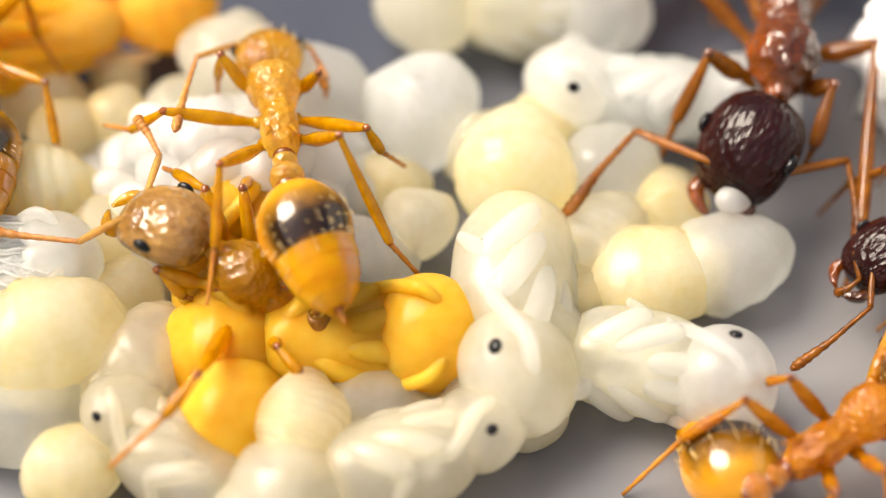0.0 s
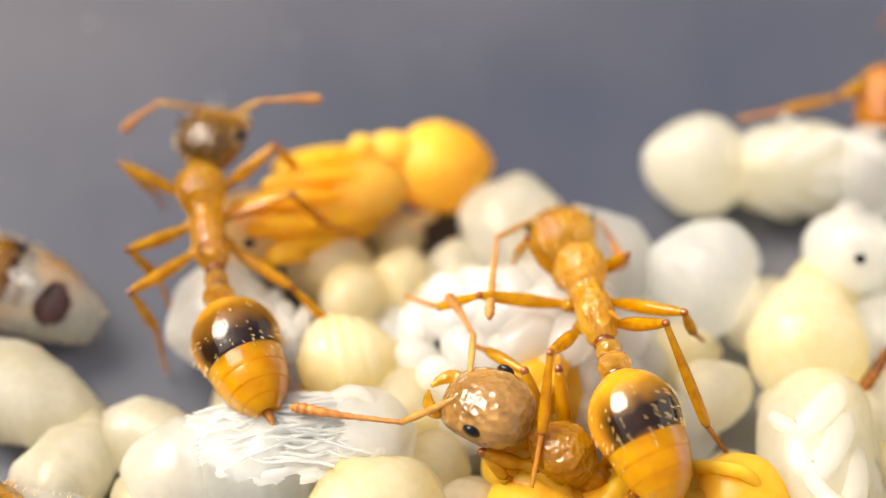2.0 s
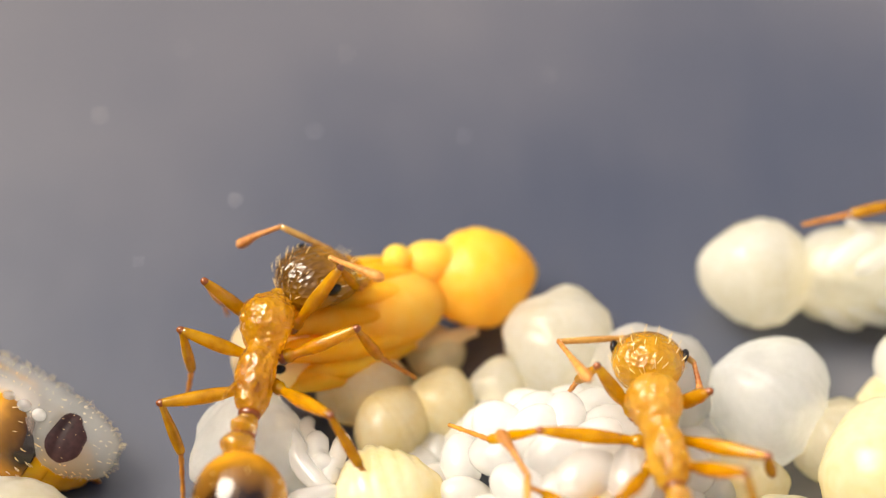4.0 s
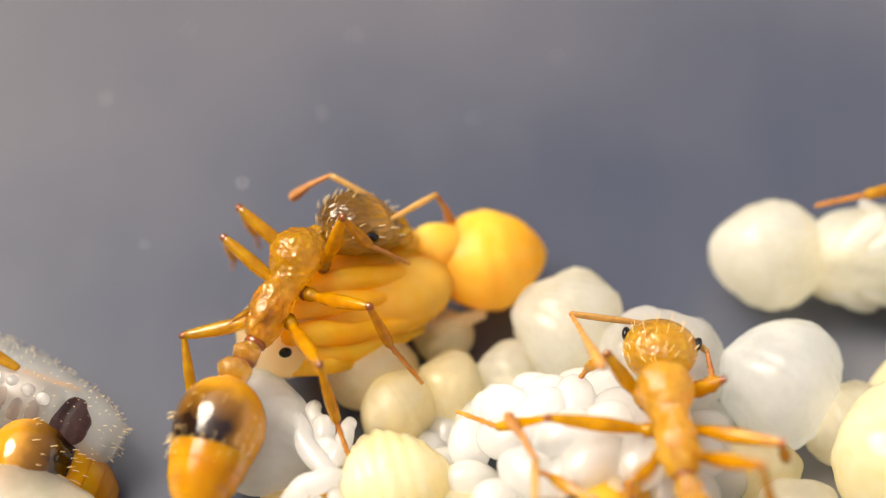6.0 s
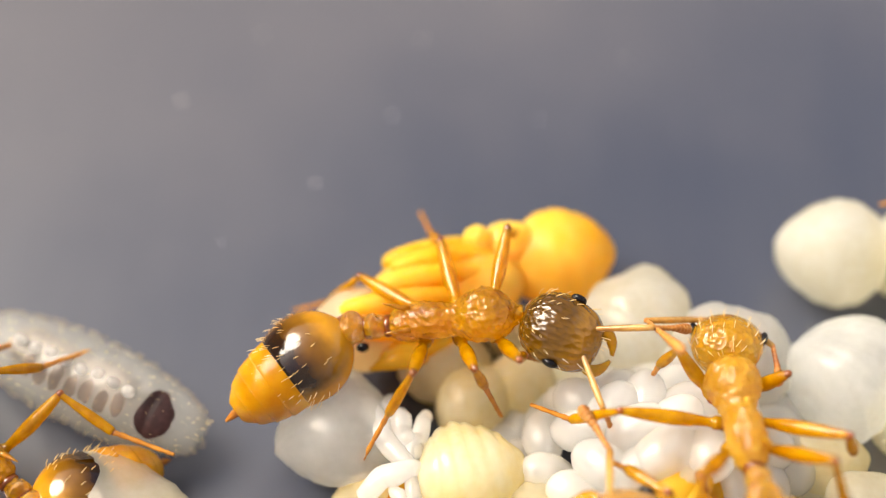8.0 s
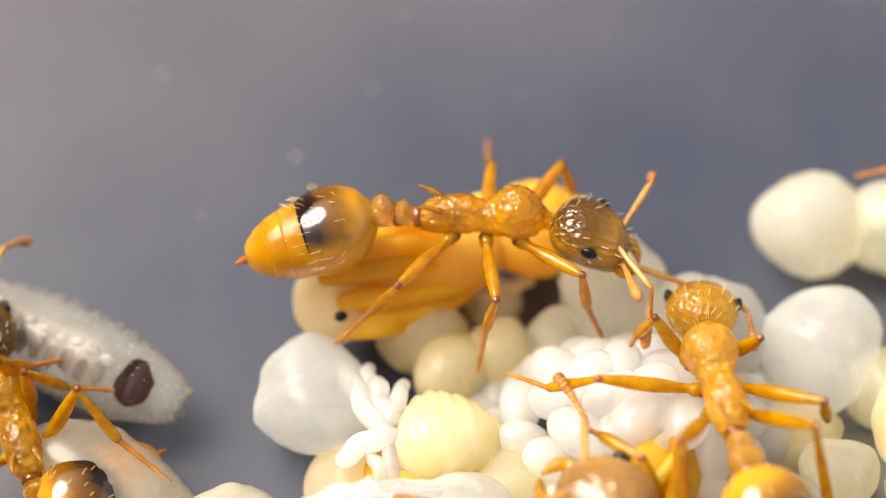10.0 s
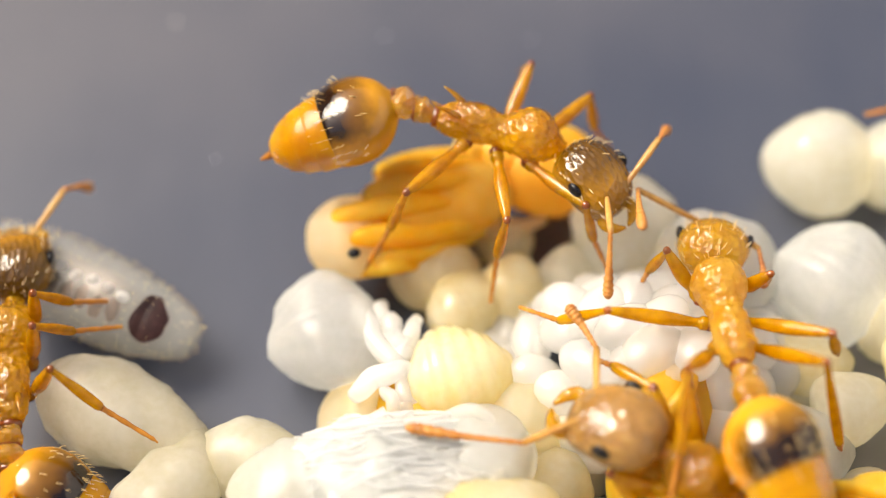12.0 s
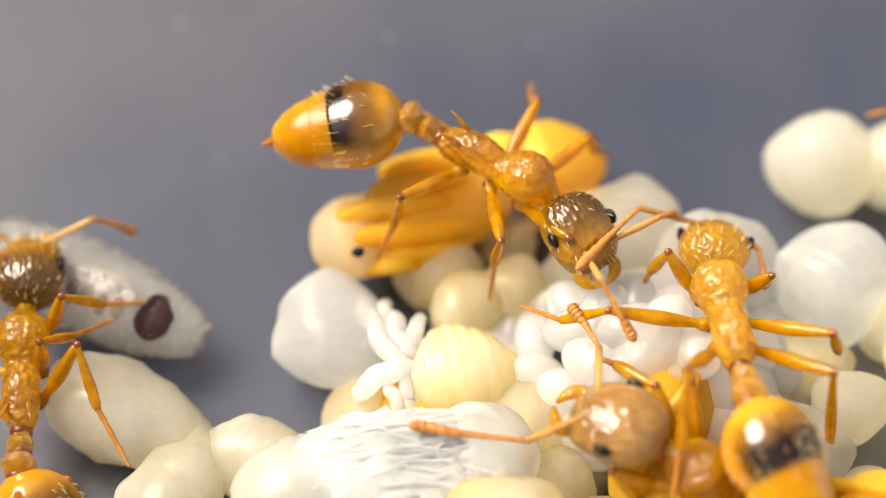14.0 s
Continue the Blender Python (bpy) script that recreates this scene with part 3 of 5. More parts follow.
def pupa(label, x, y, z, yaw, tilt, roll, mat, head_mat=None, size=1.0, eye=True, bend=25, seed=0, long=1.0, skull=1.0, butt=1.0, gaster_mat=None, relief=-.035):
    """An ant pupa with folded limbs: gaster at -x, head at +x, belly towards +z."""
    root = new("pupa")
    root.matrix_basis = mm(x, y, z) @ pose(0, 0, 0, 0, 0, yaw) @ pose(0, 0, 0, 0, tilt, 0) @ pose(0, 0, 0, roll) @ Matrix.Diagonal((size * long, size, size, 1))
    g = []
    for i in range(23):
        u = i / 22
        r = math.sin(math.pi * (0.03 + 0.94 * u)) ** 0.55 * (1 - 0.03 * (0.5 + 0.5 * math.cos(u * 2 * math.pi * 5)) ** 4)
        g.append((-1.80 + 1.22 * u, 0.0, butt * .64 * r * (0.88 + .15 * u), butt * .60 * r * (0.88 + .15 * u)))
    part("gaster", loft(g, 24, 1, 0.04, seed), gaster_mat or mat, root)
    part("waist_node", moved(ball(.16, .22, .20, 14), pose(-.66, 0, -.30)), mat, root)
    part("thorax", loft([(-.80, .08, .20, .18), (-.72, .07, .36, .34), (-.55, .04, .48, .45), (-.3, .02, .54, .48), (.05, .02, .56, .49), (.35, .03, .52, .44), (.58, .06, .40, .34), (.68, .07, .2, .18)], 24, 4, 0.05, seed), mat, root)
    hm = pose(.42, 0, .06, 0, -bend, 0) @ Matrix.Scale(skull, 4)
    hd = part("head", moved(loft([(-.06, 0, .16, .16), (.02, 0, .40, .34), (.28, 0, .57, .48), (.6, 0, .55, .44), (.85, 0, .36, .30), (.97, 0, .12, .1)], 24, 4, 0.03, seed), hm), head_mat or mat, root)
    if eye:
        for s in (1, -1):
            part("eye", moved(ball(.072, .045, .066, 14), hm @ pose(.5, .535 * s, .14)), EYE, hd, "small black eye")
    limb = LIMB_MATS[mat.name]

    def lie(x, y, rise=0.0):
        """A place on the belly side."""
        return Vector((x, y, rise + relief - .05 + .49 * math.sqrt(max(.05, 1 - (y / .56) ** 2)) * (1 - .12 * max(0, x - .2))))

    for s in (1, -1):
        part("antenna", tube([hm @ Vector((.70, .12 * s, .22)), hm @ Vector((.62, .33 * s, .34)), hm @ Vector((.44, .44 * s, .38)), lie(.34, .46 * s, .0), lie(.0, .36 * s, .01), lie(-.30, .30 * s, -.05)],
                             [.04, .065, .07, .075, .085, .05], 12, 5), limb, root)
        for k, (kx, ky, ex, ey) in enumerate(((.50, .17, -.15, .07), (.22, .42, -.42, .10), (-.12, .50, -.62, .15))):
            part("leg", tube([lie(kx - .12, (ky + .08) * s, -.12), lie(kx + .04, ky * s, -.04), lie(kx, ky * .95 * s, .0), lie(kx * .6 + ex * .4, (ky * .6 + ey * .4) * s, .01), lie(kx * .3 + ex * .7, (ky * .3 + ey * .7) * s, -.01), lie(ex, ey * s, -.07)],
                             [.05, .10, .125, .13, .115, .07], 12, 4), limb, root)
    return tagged(root, label, "pupa", "brood pile")


# ---------------------------------------------------------------- ground
def make_floor():
    rng = random.Random(5)
    n, half = 60, 1.0
    v, f = [], []
    xs = [math.copysign(abs(i / (n / 2) - 1) ** 4, i - n / 2) * 400 for i in range(n + 1)]
    for a in xs:
        for b in xs:
            v.append((a, b, 0))
    for i in range(n):
        for j in range(n):
            k = i * (n + 1) + j
            f.append((k, k + n + 1, k + n + 2, k + 1))
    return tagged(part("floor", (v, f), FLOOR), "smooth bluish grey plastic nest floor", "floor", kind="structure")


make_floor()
# plain walls far outside the view, added to bounce light onto shaded sides
for name, x, y, w, d in (("bounce_wall_east", 41, 0, 2, 82), ("bounce_wall_west", -41, 0, 2, 82), ("bounce_wall_north", 0, 42, 84, 2), ("bounce_wall_south", 0, -42, 84, 2)):
    box = ([(x + w / 2 * a, y + d / 2 * b, c) for a in (-1, 1) for b in (-1, 1) for c in (-1, 32)],
           [(0, 1, 3, 2), (4, 6, 7, 5), (0, 4, 5, 1), (2, 3, 7, 6), (1, 5, 7, 3), (0, 2, 6, 4)])
    tagged(part(name, box, BOUNCE_GREY, flat=True), "plain grey unseen wall added to bounce light", "wall", kind="structure")
for x, y, r in ((-.78, 4.80, .024), (-1.18, 3.38, .024), (-2.2, 2.19, .034), (.88, 3.30, .02), (-4.16, 3.66, .034), (2.1, 4.4, .018), (-3.1, 4.9, .02), (-3.4, 1.2, .018)):
    tagged(part("dust_speck", ball(r, r * .8, r * .35, 10, .5, x), DUST, None, "", mm(x, y, r * .25, 0, 0, x * 90)), "pale dust speck on the floor", "dust", "dust specks")

# yellow pupae
def make_large_pupa():
    """The yellow pupa that the climbing ant tends: pale head, folded amber limbs, waist nodes and round gaster."""
    root = new("pupa")
    ox, oy = -.35, -.25
    root.matrix_basis = mm(ox, oy, 0)

    def at(x, y, z):
        return Vector((x - ox, y - oy, z))

    g = axis_frame(at(1.00, .40, .80), (1, .30, -.12))
    rings = []
    for i in range(25):
        u = i / 24
        rr = math.sin(math.pi * (.02 + .96 * u)) ** .62 * (1 - .035 * (.5 + .5 * math.cos(u * 2 * math.pi * 4.5)) ** 6)
        rings.append((-.72 + 1.44 * u, 0, .66 * rr * (1.04 - .12 * u), .63 * rr * (1.04 - .12 * u)))
    part("gaster", moved(loft(rings, 32, 1, .05, 2), g), YELLOW, root)
    part("waist_node", moved(ball(.36, .30, .30, 22, .12, 1), axis_frame(at(.36, .40, 1.10), (1, .3, 0))), YELLOW, root)
    part("waist_node", moved(ball(.19, .20, .21, 18, .10, 3), axis_frame(at(-.02, .34, 1.26), (1, .3, 0))), YELLOW, root)
    th = axis_frame(at(-.42, -.22, .86), (1, .44, .02))
    part("thorax", moved(loft([(-.98, 0, .22, .22), (-.86, .02, .42, .40), (-.55, .04, .56, .54), (-.2, .05, .60, .56), (.15, .04, .60, .55), (.45, .02, .56, .50), (.80, -.02, .44, .40), (1.05, -.04, .24, .22)], 28, 5, .06, 4), th), YELLOW, root)
    hd = part("head", moved(ball(.56, .54, .50, 32, .06, 5), axis_frame(at(-1.46, -.74, .92), (-1, -.44, 0))), YELLOW_PALE, root, "pale cream head")
    for x, y, z in ((-1.39, -1.17, 1.21), (-1.50, -.30, .62)):
        part("eye", moved(ball(.078, .06, .066, 14), axis_frame(at(x, y, z), (1, .2, 0))), EYE, hd, "small black eye")
    # folded legs, knees towards the head
    for knee, bow, tip, w in (((-1.56, -.74, 1.34), (-.72, -.57, 1.37), (.30, -.28, 1.02), .135), ((-1.42, -.98, 1.22), (-.70, -.84, 1.12), (.30, -.48, .90), .145),
                              ((-1.16, -.46, 1.44), (-.45, -.28, 1.40), (.48, -.02, 1.05), .145), ((-.96, -.16, 1.40), (-.35, .02, 1.36), (.38, .20, 1.08), .135),
                              ((-1.08, .08, 1.18), (-.50, .28, 1.16), (.10, .46, .98), .125), ((-1.10, -1.14, .96), (-.60, -.96, .92), (.20, -.55, .74), .140)):
        k, b, e = at(*knee), at(*bow), at(*tip)
        part("leg", tube([k - (b - k) * .02 - Vector((0, 0, .08)), k, k.lerp(b, .5) + Vector((0, 0, .04)), b, b.lerp(e, .5) + Vector((0, 0, .02)), e], [w * .45, w * .95, w * 1.1, w * 1.15, w * 1.0, w * .35], 14, 5), YELLOW_LIMB, root)
    for p0, p1, p2 in (((-1.32, -1.20, .84), (-.95, -1.20, .98), (-.62, -1.12, .86)), ((.02, -.50, .72), (.45, -.42, .60), (.95, -.22, .55))):
        part("antenna", tube([at(*p0), at(*p1), at(*p2)], [.07, .12, .06], 14, 7), YELLOW_LIMB if p0[0] < -1 else YELLOW_PALE, root)
    return tagged(root, "large yellow ant pupa with folded legs and black eye", "pupa", "brood pile")


make_large_pupa()
pupa("yellow ant pupa lying under two ants", 3.55, -4.66, .66, 5, 0, 30, DEEP_YELLOW, None, 1.2, False, 25, 2)
pupa("yellow ant pupa beneath the pile", 2.15, -4.12, .62, 98, 0, 60, DEEP_YELLOW, None, 1.28, False, 25, 3, 1.0, 1.0, .84)
pupa("yellow pupa beneath a ringed larva", -.5, -3.1, .52, 175, 0, 165, DEEP_YELLOW, YELLOW_PALE, 1.0, True, 25, 4, gaster_mat=YELLOW_PALE)
# white pupae
pupa("white ant pupa with one black eye showing", 5.45, -4.10, .88, 266, 2, -52, IVORY, None, 1.40, True, 10, 5, 1.0, .95, .92, CREAM)
pupa("white ant pupa with dark eye near the pile's edge", 4.28, -6.25, .68, 16, 0, -40, TALLOW, None, 1.15, True, 20, 6, 1.0, .86)
pupa("white ant pupa with folded limbs", 6.95, -4.95, .68, -12, 0, 45, IVORY, WHITE, 1.12, True, 20, 7)
pupa("white ant pupa with grey eye", 7.2, -1.1, .68, 180, 0, 30, WHITE, None, 1.1, True, 20, 8)
pupa("white ant pupa with yellowish gaster", 5.85, .52, .72, 0, 0, 60, IVORY, WHITE, 1.15, True, 20, 9)
pupa("greyish white ant pupa with faint eye", 1.72, -6.2, .55, 143, 0, 30, TALLOW, None, 1.05, True, 20, 10, 1.0, .86)
pupa("white ant pupa with strand-like folded legs", -.75, -3.95, .75, 10, 0, 10, WHITE, None, 1.1, False, 20, 11)
# larvae
larva("plump cream larva in the pile", .26, -4.75, .85, .76, 1.15, 30, 0, 70, CREAM, 60, seed=1)
larva("plump white larva in the pile", -1.0, -4.05, .75, .75, 1.2, 10, 0, 70, WHITE, 70, seed=2)
larva("small cream larva with ringed skin", 3.12, -5.85, .84, .54, .85, 80, 0, 60, CREAM, 80, seed=3, fold=.05)
larva("bright white larva beside a pupa", 8.1, -3.5, .62, .60, 1.05, 20, 0, 50, WHITE, 60, seed=4)
larva("cream larva on the floor", 7.2, -3.75, .62, .65, 1.1, 10, 0, 60, CREAM, 80, seed=5)
larva("ivory larva on the floor", 6.55, -3.15, .55, .60, .9, 60, 0, 60, IVORY, 80, seed=6)
larva("white larva between two pupae", 6.75, -2.15, .60, .62, .9, 20, 0, 60, WHITE, 80, seed=24)
larva("round translucent white larva beside eggs", 4.4, -1.25, .72, .72, 1.0, 60, 0, 60, WHITE, 90, seed=7)
larva("round cream-white larva beside eggs", 1.95, -.45, .66, .66, .9, 70, 0, 60, IVORY, 90, seed=8)
larva("white larva beneath an ant's head", 2.95, -1.1, .74, .74, 1.0, 20, 0, 60, WHITE, 90, seed=9)
larva("plump translucent white grub", -1.75, -1.95, .66, .68, 1.0, 110, 0, 70, WHITE, 80, seed=10)
larva("yellowish larva with ringed skin", -.12, -2.65, .80, .60, .55, 14, 0, 14, BUTTER, 80, segments=7, seed=11, fold=.048)
larva("small cream larva in the pile", -.08, -1.45, .48, .46, .6, 40, 0, 60, CREAM, 90, seed=12)
larva("small cream larva in the pile", .50, -1.18, .42, .42, .6, 80, 0, 60, CREAM, 90, seed=13)
larva("small cream larva in the pile", -.40, -.95, .48, .50, .7, 0, 0, 60, CREAM, 90, seed=14)
larva("white larva lying stretched on the floor", -4.1, -3.05, .55, .60, 1.5, -25, 0, 40, TALLOW, 90, seed=15)
larva("white larva lying on the floor", -2.4, -3.65, .5, .50, 1.0, -20, 0, 40, TALLOW, 90, seed=16)
larva("white larva at the pile's edge", 3.9, -5.45, .45, .5, .9, 10, 0, 60, IVORY, 90, seed=17)
larva("white larva under an ant", 3.7, -3.5, .55, .58, .9, 10, 0, 60, WHITE, 90, seed=18)
larva("white larva at the pile's edge", .05, -5.5, .5, .6, 1.1, 20, 0, 60, WHITE, 90, seed=19)
larva("ivory larva below a cream larva", 1.3, -4.85, .55, .6, 1.0, 60, 0, 60, IVORY, 90, seed=25)
larva("ivory larva lying on the floor", -3.4, -4.0, .5, .52, 1.2, 60, 0, 50, TALLOW, 90, seed=20)
larva("small cream larva on the floor", -2.4, -4.4, .42, .45, .7, 40, 0, 50, CREAM, 90, seed=22)
larva("oval white larva beside the eggs", 4.4, -3.0, .70, .44, .55, 30, 0, 30, IVORY, 90, seed=23)
# lower layer of the pile
for k, (x, y, r) in enumerate(((1.0, -5.2, .5), (.9, -4.0, .5), (3.0, -5.3, .42), (4.6, -4.9, .5), (4.5, -4.2, .45), (4.0, -2.3, .45), (5.2, -1.7, .5), (6.2, -3.9, .48), (5.6, -5.5, .42),
                               (6.0, -1.3, .5), (-1.1, -5.0, .5), (.6, -6.2, .5), (1.2, -.9, .36), (.4, -.4, .34), (-.2, -4.6, .45), (7.4, -2.6, .5))):
    larva("pale larva in the lower layer of the pile", x, y, r, r, r * 1.5, k * 67 % 180, 0, 60, (IVORY, CREAM)[k % 2], 90, seed=40 + k)
# long grey larva with its dark gut showing
def grub_radius(x):
    u = (x + 1.6) / 3.2
    return math.sin(math.pi * (0.02 + 0.96 * u)) ** 0.35 * (1 - 0.035 * (0.5 + 0.5 * math.cos(u * 2 * math.pi * 12)) ** 3)


def skin_patch(x0, angle, half, spread, seed):
    """An uneven patch lying in the skin of the long larva: half length in mm, spread in degrees."""
    n = 84
    verts, faces = [], []
    for i in range(n + 1):
        for j in range(n + 1):
            x, a = x0 + half * 1.3 * (2 * i / n - 1), radians(angle + spread * 1.3 * (2 * j / n - 1))
            r = grub_radius(x)
            q = Vector((x, .58 * r * math.cos(a), .57 * r * math.sin(a)))
            q *= 1 + 0.03 * noise.noise(q * 2.2 + Vector((21.3, 0, 0)))
            verts.append((q.x, q.y * 1.03, q.z * 1.03))
    for i in range(n):
        for j in range(n):
            u, v = 2.6 * (i + .5) / n - 1.3, 2.6 * (j + .5) / n - 1.3
            if math.hypot(u, v) < 1 + .35 * noise.noise(Vector((u * 1.1, v * 1.1, seed * 3.3))):
                k = i * (n + 1) + j
                faces.append((k, k + n + 1, k + n + 2, k + 1))
    used = sorted({k for f in faces for k in f})
    index = {k: m for m, k in enumerate(used)}
    return [verts[k] for k in used], [tuple(index[k] for k in f) for f in faces]


def make_grub(at, glints, label):
    root = new("larva")
    root.matrix_basis = scaled(at)
    prof = []
    for i in range(41):
        u = i / 40
        r = math.sin(math.pi * (0.02 + 0.96 * u)) ** 0.35 * (1 - 0.035 * (0.5 + 0.5 * math.cos(u * 2 * math.pi * 12)) ** 3)
        prof.append((-1.6 + 3.2 * u, 0, .58 * r, .57 * r))
    skin = loft(prof, 28, 1, 0.03, 3)
    part("body", skin, GLASSY, root)
    tagged(part("hairs", hairs(skin, 700, .036, random.Random(4), (0, 0, .1), False, .4), HAIR, root, "fine pale hairs"), kind="stuff")
    if glints:
        part("gut", skin_patch(1.14, 116, .24, 36, 2), GUT, root, "dark brown gut patch")
        for i in range(7):
            part("gut_segment", skin_patch(.70 - .21 * i, 122 + 4 * (i % 2), .085, 15, 4 + i), GUT_BROWN, root, "brownish gut segment")
    else:
        part("gut", skin_patch(.5, 92, .55, 11, 5), GUT, root, "dark brown gut line")
    part("gut_line", loft([(-1.2, .05, .05, .05), (-.8, .22, .22, .24), (0, .24, .26, .27), (.6, .24, .22, .26), (.85, .22, .12, .12)], 18, 4, .12, 4), GUT_PALE, root, "brownish gut line")
    # white beads along the skin ridges stand in for the glints there
    for i in range(glints):
        part("fold", moved(ball(.085, .075, .09, 12), pose(.75 - .22 * i, .02 * (i % 3) - .10, .52, 15, 0, 0)), EGGWHITE, root, "white bead standing in for a glint on the skin")
    return tagged(root, label, "larva", "brood pile")


make_grub(axis_frame((-4.75, -1.28, .58), (1.8, -.92, 0)), 8, "long translucent grey larva with a dark gut patch")
make_grub(axis_frame((-3.03, -5.10, .58), (0.94, -0.34, 0)), 0, "grey translucent larva with dark gut line on floor")


# eggs in a mound
def make_eggs():
    rng = random.Random(11)
    eggs = []
    shape = [ball(.36 * k, .255 * k, .25 * k, 18) for k in (1.0, 1.12, 1.24)]
    meshes = []
    made = 0
    tries = 0
    cx, cy, ax, ay, top = 2.05, -2.45, 1.85, 1.35, 1.25
    while made < 210 and tries < 12000:
        tries += 1
        a, r = rng.uniform(0, 2 * math.pi), math.sqrt(rng.random())
        x, y = cx + ax * r * math.cos(a), cy + ay * r * math.sin(a)
        z = (top * (1 - r ** 2.2) + .18) if made < 100 else max(.2, top * (1 - r ** 2.2) - .22)
        if any((x - q[0]) ** 2 + (y - q[1]) ** 2 + (z - q[2]) ** 2 < .375 ** 2 for q in eggs):
            continue
        eggs.append((x, y, z))
        if len(meshes) < 3:
            ob = part("egg", shape[len(meshes)], EGGWHITE)
            meshes.append(ob.data)
        else:
            ob = new("egg", meshes[made % 3])
        ob.matrix_basis = mm(x, y, z, rng.uniform(-40, 40), rng.uniform(-30, 30), rng.uniform(0, 180))
        tagged(ob, "glossy white oval ant egg in a heap", "egg", "heap of eggs")
        made += 1


make_eggs()


def make_shreds():
    """Torn white skin strands by the ringed larva."""
    root = new("cast_skin")
    root.matrix_basis = mm(-.85, -2.45, 1.0)
    rng = random.Random(3)
    for w, pts in ((.085, ((-.49, .84, -.05), (-.44, .58, .12), (-.33, .34, .16), (-.24, .10, .18), (-.04, -.10, .18), (.05, -.28, .14))), (.085, ((-.21, .85, -.12), (-.24, .60, .02), (-.10, .42, .08), (-.06, .18, .14), (.10, .08, .14), (.11, -.06, .12))),
                   (.09, ((-.49, -.49, .0), (-.27, -.37, .16), (-.04, -.29, .22), (.15, -.25, .16))), (.07, ((.24, .55, .0), (.16, .32, .14), (.08, .09, .18), (.02, -.1, .15))),
                   (.065, ((.05, -.27, .18), (.14, -.25, .2), (.22, -.24, .17), (.30, -.19, .10))), (.065, ((.06, -.29, .18), (.09, -.55, .14), (.13, -.70, .05), (.21, -.88, -.1))),
                   (.06, ((-.14, -.44, .1), (-.07, -.60, .1), (.0, -.70, .04), (.07, -.77, -.06))), (.055, ((.1, -.5, .12), (.17, -.58, .1), (.26, -.60, .04), (.33, -.62, -.03)))):
        fine = smooth_rows(pts, 2)
        wob = [(q[0] + rng.uniform(-.025, .025), q[1] + rng.uniform(-.025, .025), q[2] - .15 + rng.uniform(-.03, .03)) for q in fine]
        part("strand", tube(wob, [w * 1.55 * (.55 + .45 * math.sin(math.pi * (k + 1) / (len(wob) + 1)) + rng.uniform(-.05, .05)) for k in range(len(wob))], 10, 3), SKIN_SHRED, root)
    tagged(root, "torn white cast skin strands on a larva", "cast skin")


make_shreds()


def make_silk():
    """Fine crumpled threads over the white pupa."""
    root = new("silk_skin")
    root.matrix_basis = mm(-.75, -4.0, 1.28)
    rng = random.Random(8)
    nx, ny = 90, 60
    vs, fs = [], []
    for i in range(nx + 1):
        for j in range(ny + 1):
            x, y = -1.25 + 2.5 * i / nx, -.62 + 1.24 * j / ny
            q = Vector((x * 1.2, y * 7, 3))
            fold = abs(noise.noise(q)) * .09 + abs(noise.noise(Vector((x * 2.5 + y, y * 15, 7)))) * .05
            edge = .10 * noise.noise(Vector((x * 5, y * 5, 1)))
            vs.append((x + edge, y + edge, .13 - .30 * (x * x * .35 + y * y * .9) + fold))
    for i in range(nx):
        for j in range(ny):
            k = i * (ny + 1) + j
            if ((i / nx - .5) / .5) ** 2 + ((j / ny - .5) / .5) ** 2 < 1 + .35 * noise.noise(Vector((i * .12, j * .12, 4))):
                fs.append((k, k + ny + 1, k + ny + 2, k + 1))
    keep = sorted({k for f in fs for k in f})
    index = {k: m for m, k in enumerate(keep)}
    part("membrane", ([vs[k] for k in keep], [tuple(index[k] for k in f) for f in fs]), SKIN_SHRED, root, "wrinkled white membrane")
    for i in range(40):
        x0, x1 = rng.uniform(-1.3, -.4), rng.uniform(.2, 1.3)
        y0, y1 = rng.uniform(-.5, .55), rng.uniform(-.5, .55)
        pts = []
        for k in range(6):
            u = k / 5
            x, y = x0 + (x1 - x0) * u, y0 + (y1 - y0) * u + rng.uniform(-.06, .06)
            pts.append((x, y, .18 - .30 * (x * x * .35 + y * y * .9) + rng.uniform(-.03, .05)))
        part("thread", tube(pts, [.006, .016, .024, .024, .016, .006], 7, 4), SKIN_SHRED, root)
    tagged(root, "crumpled white silk threads over a pupa", "silk")


make_silk()

held = new("egg", bpy.data.objects["egg"].data)
held.matrix_basis = mm(8.12, -2.97, 1.15, 0, 20, 25) @ Matrix.Scale(.72, 4)
tagged(held, "white egg held in an ant's jaws", "egg")

# cotton lump beside the dark ant
tagged(part("cotton_plug", moved(ball(1.3, 1.6, 1.5, 40, .35, 3), pose(0, 0, 0)), COTTON, None, "", mm(11.3, -.6, 1.2)), "white rough cotton lump on the floor", "cotton")

